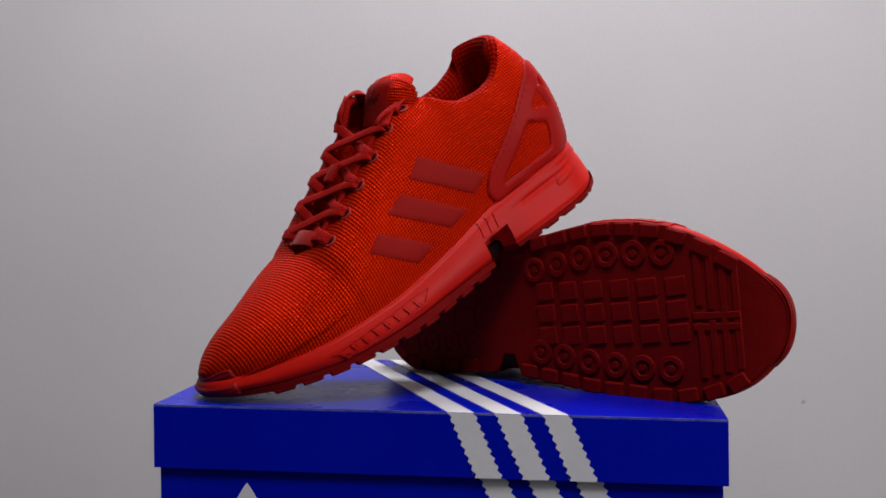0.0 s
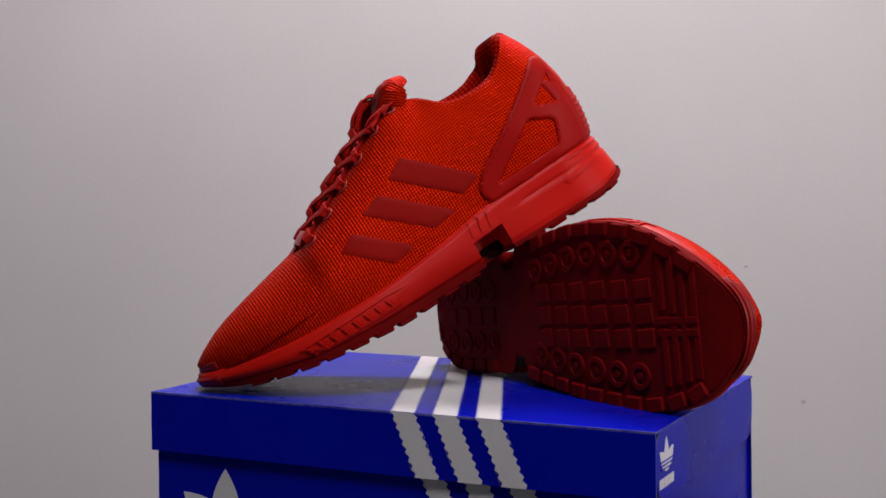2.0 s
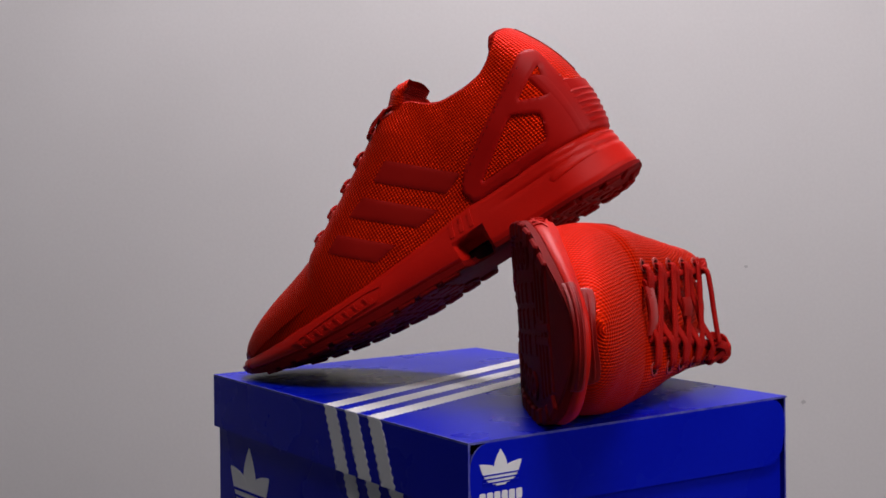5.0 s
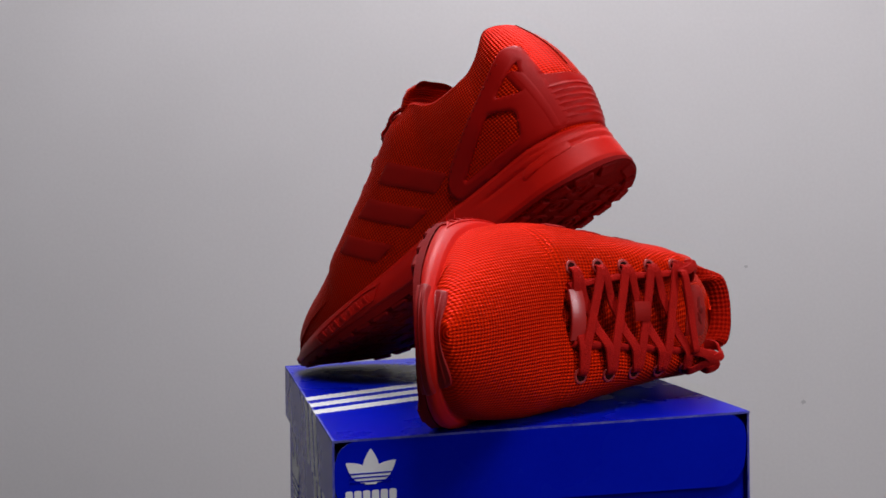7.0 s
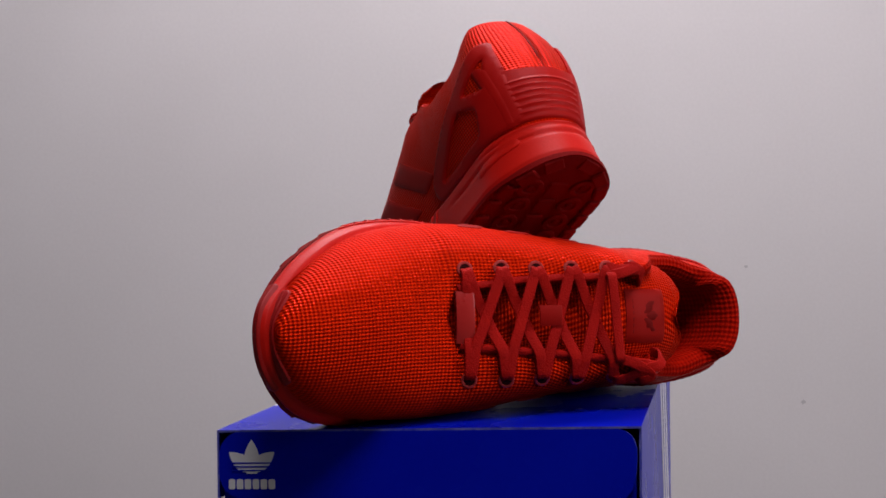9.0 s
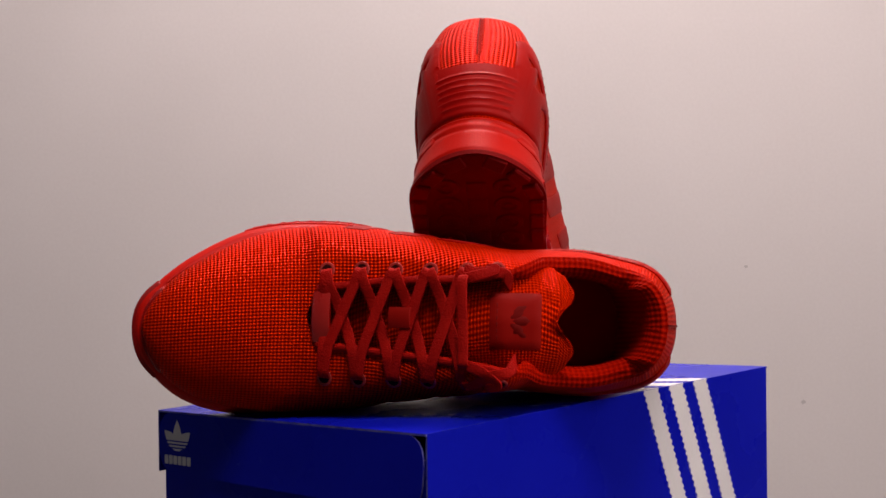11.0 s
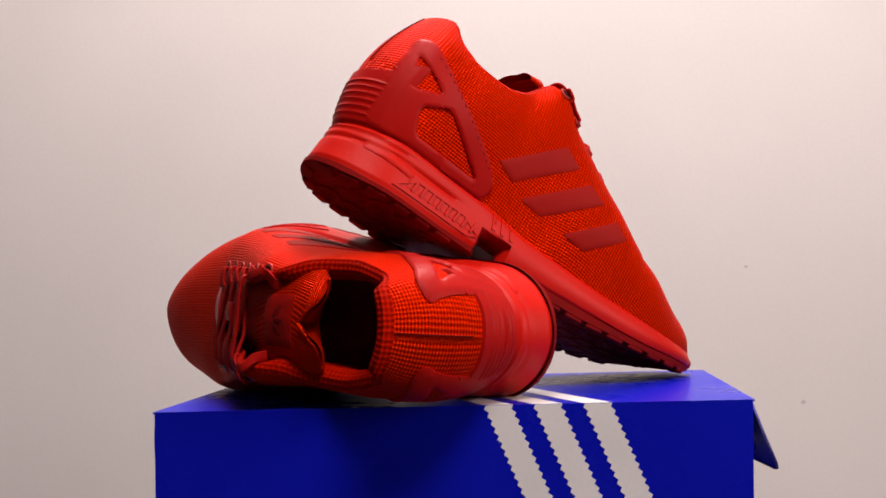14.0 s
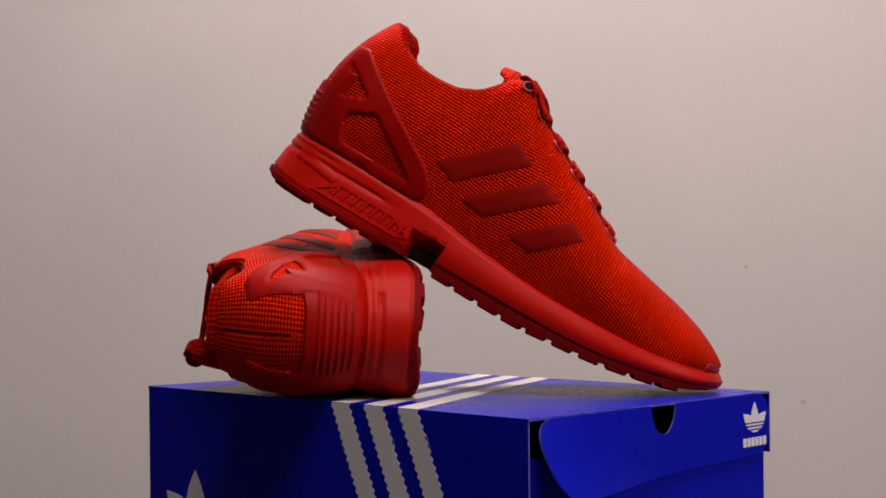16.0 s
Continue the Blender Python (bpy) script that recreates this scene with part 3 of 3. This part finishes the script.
    for i in range(61):
        t = -1 + 2 * i / 60
        side = 1 if t > 0 else -1
        a = 1 - 0.125 * abs(t)
        x, w, n = ring_point(side, a)
        fade = step(1.0, 0.955, abs(t))
        line = []
        for j in range(65):
            f = j / 64
            v = max(0.0, f - 0.42) / 0.58 * 0.40 * (1 - 0.25 * abs(t) ** 6)
            P = wall_point(side, a, v)
            P.z -= (Z_BASE(x) - Z_SPLIT(x) + 1.0) * max(0.0, 0.42 - f) / 0.42
            low_o = foam(side, x, P.z, min(max((P.z - Z_SPLIT(x)) / (Z_BASE(x) + 3.0 - Z_SPLIT(x)), 0.07), 0.85)) + 0.8
            k = step(0.40, 0.58, f)
            o = low_o * (1 - k) + 1.1 * k
            rib = max(0.0, math.sin((f - 0.12) * 2 * math.pi * 5.2)) ** 0.6 if 0.12 < f < 0.89 else 0.0
            o += 0.45 * rib * step(0.95, 0.78, abs(t))
            edge = min(step(1.0, 0.955, f), fade)
            o = o * edge + (1 - edge) * (-0.5 * k + (low_o - 1.6) * (1 - k))
            line.append(out(P + n * o, side))
        rows.append(line)
    part("toe_bumper", grid_bm(rows), BUMPER, thing, "dark red ribbed rubber toe bumper")

    # heel overlay with two windows, raised on each side
    for side in (1, -1):
        cage = rounded([(9, 38.5), (97, 36), (101, 46), (93, 57), (56, 80), (35, 95), (24, 104), (16, 102), (13, 90), (10, 76)], 9, 7)
        win_a = rounded([(18.5, 91), (23, 70), (40, 76)], 3.0, 4)
        win_b = rounded([(31.5, 62), (49, 70.5), (87, 44.5), (37, 45.5)], 4.0, 4)
        part("heel_cage", patch_bm([cage, win_a, win_b], on_skin(side), 1.6, 0.0017, 0.0006, 0.45), TPU, thing, "satin red moulded heel overlay with two windows")
        # stitches along the front edge
        for i in range(15):
            t = i / 14
            x, z = 30 + 60 * t, 94.5 - 39 * t
            p, n = on_skin(side)(x, z)
            d = (on_skin(side)(x + 1.0, z - 0.65)[0] - p).normalized()
            m = ribbon_bm([p + n * 0.0015 - d * 0.0012, p + n * 0.0019, p + n * 0.0015 + d * 0.0012], [n, n, n], 0.0006, 0.0003, 2)
            part("stitch", m, MARK, thing)

    # heel counter with fine ridges round the back; its upper edge dips in the middle and rises to the cage
    def counter(span):
        rs = []
        for i in range(-40, 41):
            side = 1 if i >= 0 else -1
            q = abs(i) / 40
            a = q * span
            x, w, n = ring_point(side, a)
            top = 0.42 + 0.02 * step(0.3, 0.6, q) + 0.17 * step(0.62, 0.95, q)
            line = []
            for j in range(49):
                f = j / 48
                v = 0.02 + (top - 0.02) * f
                P = wall_point(side, a, v)
                g = (v - 0.07) / 0.28
                ridge = 0.75 * max(0.0, math.sin(g * 6 * 2 * math.pi)) ** 0.7 if 0 < g < 1 else 0.0
                o = 1.35 + ridge * step(0.70, 0.62, q) + 0.5 * step(0.74, 0.80, q) * step(0.94, 0.88, q)
                edge = min(step(0.0, 0.04, f), step(1.0, 0.955, f), step(1.0, 0.95, q))
                line.append(out(P + n * (o * edge - 0.5 * (1 - edge)), side))
            rs.append(line)
        return grid_bm(rs)
    part("heel_counter", counter(0.155), TPU, thing, "ribbed satin red heel counter")
    seam = []
    for j in range(12):
        v = 0.5 + 0.5 * j / 11
        seam.append(out(wall_point(1, 0.0, v) + Vector((-0.3, 0, 0)), 1))
    part("heel_seam", ribbon_bm(seam, [(-1, 0, 0.4)] * 12, 0.0009, 0.0007, 2), MARK, thing, "dark stitched seam")

    # three smooth stripes on each side
    for side in (1, -1):
        dz = 0 if side > 0 else 7
        for q in ([(134, 92), (95, 57), (110, 51), (148, 84)], [(159, 79), (120, 45), (137, 42), (174, 73)], [(186, 67), (155, 40), (172, 37), (198, 60)]):
            quad = rounded([(x, z + dz) for x, z in q], 1.2, 2)
            part("side_stripe", patch_bm([quad], on_skin(side), 2.2, 0.0008), STRIPE, thing, "smooth glossy red stripe")

    # vented windows in the midsole
    foam_side = {s: on_skin(s, sole_tree) for s in (1, -1)}
    for side, frame_q, n_rib, lean in ((1, [(252, 22), (236, 14.5), (182, 14.5), (174, 22.5), (186, 24)], 8, 3), (-1, [(36, 11), (50, 23), (90, 22.5), (104, 14), (96, 11)], 8, 2)):
        inner = [(sum(p[0] for p in frame_q) / 5 + (x - sum(p[0] for p in frame_q) / 5) * 0.93, sum(p[1] for p in frame_q) / 5 + (z - sum(p[1] for p in frame_q) / 5) * 0.72) for x, z in frame_q]
        part("vent_frame", patch_bm([frame_q, inner], foam_side[side], 1.3, 0.0008, 0.0006, 1.0), FOAM, midsole)
        xa, xb = min(p[0] for p in inner) + 8, max(p[0] for p in inner) - 8
        for i in range(n_rib):
            x = xa + (xb - xa) * i / (n_rib - 1)
            part("vent_slot", patch_bm([rounded([(x - 1.3, 14.6), (x + 1.3, 14.6), (x + 1.3 + lean, 20.8), (x - 1.3 + lean, 20.8)], 1, 2)], foam_side[side], 1.4, 0.0003, 0.0006, 1.0), FOAM, midsole)
            part("vent_rib", patch_bm([rounded([(x + 2.0, 14.2), (x + 3.6, 14.2), (x + 3.6 + lean, 21.2), (x + 2.0 + lean, 21.2)], 0.7, 2)], foam_side[side], 1.4, 0.0010, 0.0006, 1.0), FOAM, midsole)
    for side in (1, -1):
        x0 = 104 if side > 0 else 110
        for i in range(3):
            x = x0 + 7 * i
            part("clip_ridge", patch_bm([[(x, 24), (x + 2.6, 24), (x + 0.6, 34), (x - 2, 34)]], foam_side[side], 1.5, 0.0007, 0.0006, 1.0), FOAM, midsole)
        # moulded line that runs down the heel flank
        part("flank_recess", patch_bm([rounded([(14, 24), (46, 20), (48, 23), (44, 27), (16, 30)], 2.5)], foam_side[side], 1.6, 0.0009), FOAM, midsole)

    # shank block, coloured near-black so the notch between heel and forefoot reads dark
    bm = box_bm(0.097, 0.128, -0.034, 0.032, 0.004, 0.013, 0.002, 2)
    if hand < 0:
        bmesh.ops.scale(bm, vec=(1, -1, 1), verts=bm.verts)
    part("shank", bm, DARK, thing, "near-black shank block that darkens the sole notch")

    # tongue
    if hand > 0:
        axis = [(234, 56, 16, 4), (222, 61, 19, 4), (200, 72.5, 20, 5), (172, 89, 23, 6), (140, 109, 26, 8), (129, 120, 29, 10), (122, 130.5, 30, 12), (116, 136.5, 29, 12), (108, 139.5, 27, 9), (99, 138, 21, 5)]
        dent = 3.0
    else:
        axis = [(234, 56, 16, 4), (222, 61, 19, 4), (200, 72.5, 20, 5), (172, 90, 25, 7), (140, 111, 29, 9), (118, 121, 31, 13), (100, 123, 32, 15), (86, 123, 30, 14), (79, 122, 25, 10), (76, 121, 18, 4)]
        dent = 15.0
    rows, uv, acc, prev = [], [], 0.0, None
    ax = []
    for i in range(len(axis) - 1):
        for j in range(5):
            ax.append(tuple(a + (b - a) * j / 5 for a, b in zip(axis[i], axis[i + 1])))
    ax.append(axis[-1])

    def tongue_frame(i):
        p0, p1 = ax[max(i - 1, 0)], ax[min(i + 1, len(ax) - 1)]
        d = Vector((p1[0] - p0[0], 0, p1[1] - p0[1])).normalized()
        return d, Vector((-d.z, 0, d.x)) if d.x > 0 else Vector((d.z, 0, -d.x))
    for i, (x, z, w, th) in enumerate(ax):
        d, n = tongue_frame(i)
        ring, col = [], []
        c = Vector((x, 0, z)) - n * th * 0.5
        if prev is not None:
            acc += (c - prev).length * MM
        prev = c
        for k in range(29):
            an = 2 * math.pi * k / 28
            ca, sa = math.cos(an), math.sin(an)
            y = w * math.copysign(abs(ca) ** 0.7, ca)
            hgt = th / 2 * math.copysign(abs(sa) ** 0.8, sa) - 5.5 * (y / 24) ** 2
            P = c + n * hgt - d * dent * math.exp(-(y / 9) ** 2) * step(len(ax) - 14, len(ax) - 1, i)
            ring.append(Vector((P.x, y * hand, P.z)) * MM)
            col.append((an * w * MM, acc))
        rows.append(ring)
        uv.append(col)
    bm = grid_bm(rows, uv=uv)
    bmesh.ops.remove_doubles(bm, verts=bm.verts, dist=1e-6)
    bm.verts.ensure_lookup_table()
    tongue_tree = BVHTree.FromBMesh(bm)
    tongue = part("tongue", bm, CLOTH, thing, "red padded textile tongue")

    def on_tongue(x, y):
        p, n, _, _ = tongue_tree.ray_cast(Vector((x + 40, y * hand, 200)) * MM, Vector((-0.35, 0, -0.94)).normalized())
        if p is None:
            p, n, _, _ = tongue_tree.find_nearest(Vector((x, y * hand, 140)) * MM)
        if n.z < 0:
            n = -n
        return p, n
    tx = 0 if hand > 0 else -8
    tag = part("tongue_tag", patch_bm([rounded([(94 + tx, -15), (123 + tx, -15), (123 + tx, 15), (94 + tx, 15)], 2)], on_tongue, 2.6, 0.0012), STRIPE, tongue, "smooth red tongue patch")

    def leafs(cx, cy, s):
        for ang in (180, 180 - 42, 180 + 42):
            pts = []
            for i in range(13):
                t = i / 12
                pts.append((t * s, s * 0.25 * math.sin(math.pi * t ** 0.8)))
            pts += [(x, -y) for x, y in pts[-2:0:-1]]
            ca, sa = math.cos(radians(ang)), math.sin(radians(ang))
            yield [(cx + ca * x - sa * y, cy + sa * x + ca * y) for x, y in pts]
    for k, poly in enumerate(leafs(112 + tx, 0, 15)):
        part("print_leaf", patch_bm([poly], on_tongue, 2.0, 0.0014 + 0.00005 * k, 0.0), MARK, tag, "dark red printed leaf shape")
    for k in range(6):
        y = -8.4 + 3.4 * k
        part("print_bar", patch_bm([rounded([(116.5 + tx, y - 1.3), (120.5 + tx, y - 1.3), (120.5 + tx, y + 1.3), (116.5 + tx, y + 1.3)], 0.8)], on_tongue, 2.0, 0.0014, 0.0), MARK, tag, "dark red bar of print")

    # eyelets
    eyes = {1: [], -1: []}
    for side in (1, -1):
        y_eye = 26.5 if side > 0 else 33.5
        grid = [(wall_point(side, 0.36 + 0.0016 * i, 0.56 + 0.011 * j), 0.36 + 0.0016 * i, 0.56 + 0.011 * j) for i in range(180) for j in range(37)]
        for x in (208, 190, 172.5, 155, 137, 121):
            P, aa, vv = min(grid, key=lambda g: (g[0].x - x) ** 2 + (g[0].y - y_eye) ** 2)
            p = out(P, side)
            e1 = out(wall_point(side, aa, vv + 0.02), side) - out(wall_point(side, aa, vv - 0.02), side)
            e2 = out(wall_point(side, aa + 0.01, vv), side) - out(wall_point(side, aa - 0.01, vv), side)
            n = e1.cross(e2).normalized()
            if n.z < 0:
                n = -n
            rim = out(wall_point(side, aa, 1.0), side)
            eyes[side].append((p, n, rim))
            s = e2.normalized()
            t = n.cross(s)
            rs = []
            for i in range(18):
                an = 2 * math.pi * i / 18
                r = s * math.cos(an) + t * math.sin(an)
                rs.append([p + r * 0.0037 + (r * math.cos(b) * 0.0009 + n * math.sin(b) * 0.0007) for b in [2 * math.pi * j / 8 for j in range(8)]])
            part("eyelet", grid_bm(rs, close_u=True, close_v=True), RING, thing, "dull pink-red eyelet ring")
            # flat near-black disc: the dark inside the eyelet put into colour
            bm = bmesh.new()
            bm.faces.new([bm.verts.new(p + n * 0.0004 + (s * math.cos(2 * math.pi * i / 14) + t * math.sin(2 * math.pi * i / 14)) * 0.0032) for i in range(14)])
            part("eyelet_hole_shade", bm, HOLE_SHADE, thing, "near-black disc painted as the shade inside an eyelet")

    # rolled binding along both edges of the throat
    for side in (1, -1):
        edge, nrm = [], []
        for i in range(30):
            a = 0.428 + (0.622 - 0.428) * i / 29
            edge.append(out(wall_point(side, a, 1.0), side) + Vector((0, 0, 0.0004)))
            nrm.append(Vector((0.45, side * hand * 0.3, 0.85)))
        part("throat_binding", ribbon_bm(edge, nrm, 0.0042, 0.0036, 2), LACE, thing, "rolled red edge of the lace opening")

    # laces: out of an eyelet, over the binding, across the tongue and back into the other side
    UP = Vector((0.5, 0, 0.86))

    def lace(side0, i0, side1, i1, lift, sag=0.0):
        p0, n0, r0 = eyes[side0][i0]
        p1, n1, r1 = eyes[side1][i1]
        r0, r1 = r0.lerp(eyes[side0][i1][2], 0.14), r1.lerp(eyes[side1][i0][2], 0.14)
        h0, h1 = p0.lerp(r0, 0.12), p1.lerp(r1, 0.12)
        pts = [p0 - n0 * 0.0035, h0 + n0 * 0.0022, p0.lerp(r0, 0.55) + n0 * 0.0034, r0 + UP * 0.0034, r0.lerp(r1, 0.28) + UP * (lift - sag), r0.lerp(r1, 0.5) + UP * lift,
               r0.lerp(r1, 0.72) + UP * (lift - sag), r1 + UP * 0.0034, p1.lerp(r1, 0.55) + n1 * 0.0034, h1 + n1 * 0.0022, p1 - n1 * 0.0035]
        return ribbon_bm(pts, [n0, n0, n0, UP, UP, UP, UP, UP, n1, n1, n1], 0.0062, 0.0019, 5)
    part("lace", lace(1, 0, -1, 0, 0.0012), LACE, thing, "flat red shoelace")
    for i in range(4):
        part("lace", lace(1, i, -1, i + 1, 0.0006, 0.0004), LACE, thing, "flat red shoelace")
        part("lace", lace(-1, i, 1, i + 1, 0.0034, -0.0002), LACE, thing, "flat red shoelace")

    def band(c, half_x, half_y, drop, thick):
        rows = []
        for i in range(17):
            y = -1 + 2 * i / 16
            ring = []
            for k in range(12):
                an = 2 * math.pi * k / 12
                ca, sa = math.cos(an), math.sin(an)
                ring.append(Vector((half_x * math.copysign(abs(ca) ** 0.35, ca), half_y * y, thick * math.copysign(abs(sa) ** 0.5, sa) - drop * y * y)))
            rows.append(ring)
        b = grid_bm(rows, close_v=True)
        b.verts.ensure_lookup_table()
        for r in (0, 16):
            b.faces.new([b.verts[r * 12 + k] for k in range(12)])
        bmesh.ops.transform(b, matrix=Matrix.Translation(c) @ Matrix.Rotation(radians(30), 4, "Y"), verts=b.verts)
        return b
    c = (eyes[1][0][2] + eyes[-1][0][2]) / 2 + UP * 0.0028 + Vector((0.002, 0, 0))
    part("lace_plate", band(c, 0.0052, 0.0140, 0.0022, 0.0010), PLATE, thing, "glossy red plastic lace plate")
    c = (eyes[1][2][2] + eyes[-1][2][2]) / 2 + UP * 0.0056 + Vector((-0.004, 0, 0.0025))
    part("lace_loop", band(c, 0.0064, 0.0056, 0.0008, 0.0009), STRIPE, thing, "smooth red lace keeper")
    # ends that come out of the fifth eyelets, turn back and tuck in over the collar
    for side in (1, -1):
        p, n, r = eyes[side][4]
        q, m, e = eyes[side][5]
        s = side * hand
        inner = Vector((0, -s, 0))
        pts = [p - n * 0.0035, p + n * 0.0026, p.lerp(q, 0.35) + n * 0.0036 + inner * 0.002, p.lerp(e, 0.75) + UP * 0.003 + n * 0.001, e + Vector((-0.003, 0, 0.0026)),
               e + Vector((-0.007, 0, -0.0005)) + inner * 0.005, e + Vector((-0.009, 0, -0.008)) + inner * 0.007]
        nn = [n, n, n, (n + UP).normalized(), UP, Vector((-0.3, 0, 0.9)), Vector((-1, 0, 0.2))]
        part("lace_end", ribbon_bm(pts, nn, 0.0060, 0.0020, 6), LACE, thing, "tucked end of the red shoelace")
        pts = [r - UP * 0.001, r + UP * 0.0034, r.lerp(e, 0.4) + UP * 0.0042 + n * 0.001, e.lerp(q, 0.55) + n * 0.0036, q.lerp(p, 0.25) + n * 0.0030, q.lerp(p, 0.3) - n * 0.001]
        part("lace_end", ribbon_bm(pts, [UP, UP, UP, n, n, n], 0.0058, 0.0022, 6), LACE, thing, "tucked end of the red shoelace")
    if hand < 0:
        p0, n0, r0 = eyes[1][4]
        p1, n1, r1 = eyes[-1][4]
        pts = [r0 - UP * 0.001, r0 + UP * 0.007, r0.lerp(r1, 0.25) + UP * 0.0078, r0.lerp(r1, 0.55) + UP * 0.007, r0.lerp(r1, 0.85) + UP * 0.0065, r1 + UP * 0.006, r1 - UP * 0.001]
        part("lace_bow", ribbon_bm(pts, [UP] * 7, 0.0056, 0.0022, 8), LACE, thing, "loose loop of red shoelace")
    return thing


# near-black that stands in for shade inside the eyelets
HOLE_SHADE = mottled("near_black_hole_shade", (0.02, 0.001, 0.001), (0.03, 0.002, 0.002), 60, 0.9, 0.1)
left_sneaker = make_sneaker(1, "red textile sneaker propped toe down, its heel raised")
# the lying shoe is pressed a little straighter
BEND = table([(0, 0), (120, 1), (220, 0), (312, -7)])
TAB, TOE = 9.0, 307.0
right_sneaker = make_sneaker(-1, "red textile sneaker lying on its side on the box lid")

# ---------------------------------------------------------------- marks on the wall
for x, z, r in ((0.495, 0.740, 0.0034), (0.416, 0.931, 0.0026)):
    bm = bmesh.new()
    ring = [bm.verts.new((x + r * (1 + 0.25 * math.sin(2.3 * i)) * math.cos(i * math.pi / 8), WALL_Y - 0.0003, z + 0.8 * r * (1 + 0.2 * math.cos(1.7 * i)) * math.sin(i * math.pi / 8))) for i in range(16)]
    mid = bm.verts.new((x, WALL_Y - 0.0004, z))
    back = [bm.verts.new((v.co.x, WALL_Y, v.co.z)) for v in ring]
    for i in range(16):
        bm.faces.new((ring[i], ring[(i + 1) % 16], mid))
        bm.faces.new((ring[i], ring[(i + 1) % 16], back[(i + 1) % 16], back[i]))
    tagged(part("wall_mark", bm, SPOT, None), "small dull grey scuff on the painted wall", "mark", kind="structure")

# ---------------------------------------------------------------- what turns


def basis(cols, at):
    m = Matrix(((cols[0][0], cols[1][0], cols[2][0], at[0]), (cols[0][1], cols[1][1], cols[2][1], at[1]),
                (cols[0][2], cols[1][2], cols[2][2], at[2]), (0, 0, 0, 1)))
    q = m.to_quaternion()
    return Matrix.Translation(at) @ q.to_matrix().to_4x4()


def prop_pose():
    """The propped shoe: heading, slope of the sole and the place of its heel."""
    al, be = radians(38.3), radians(30.8)
    u = Vector((math.cos(al), math.sin(al), 0))
    n = Vector((math.sin(al), -math.cos(al), 0))
    toe = -(u * math.cos(be) + Vector((0, 0, math.sin(be))))
    return basis((toe, n, toe.cross(n)), Vector((0.0648, 0.07600, 0.12406)) - toe * 0.027)


def lying_pose():
    cols = ((0.8092, -0.5809, 0.0478), (0.0767, 0.0247, -0.9967), (0.5779, 0.8102, 0.0650))
    return basis(cols, Vector((-0.0674, 0.0947, 0.0387)))


def motions():
    for thing, base in ((shoe_box, Matrix.Identity(4)), (left_sneaker, prop_pose()), (right_sneaker, lying_pose())):
        walk(thing, [(t, Matrix.Translation((0, 0, TOP)) @ Matrix.Rotation(radians(-a), 4, "Z") @ base) for t, a in TURN])


motions()
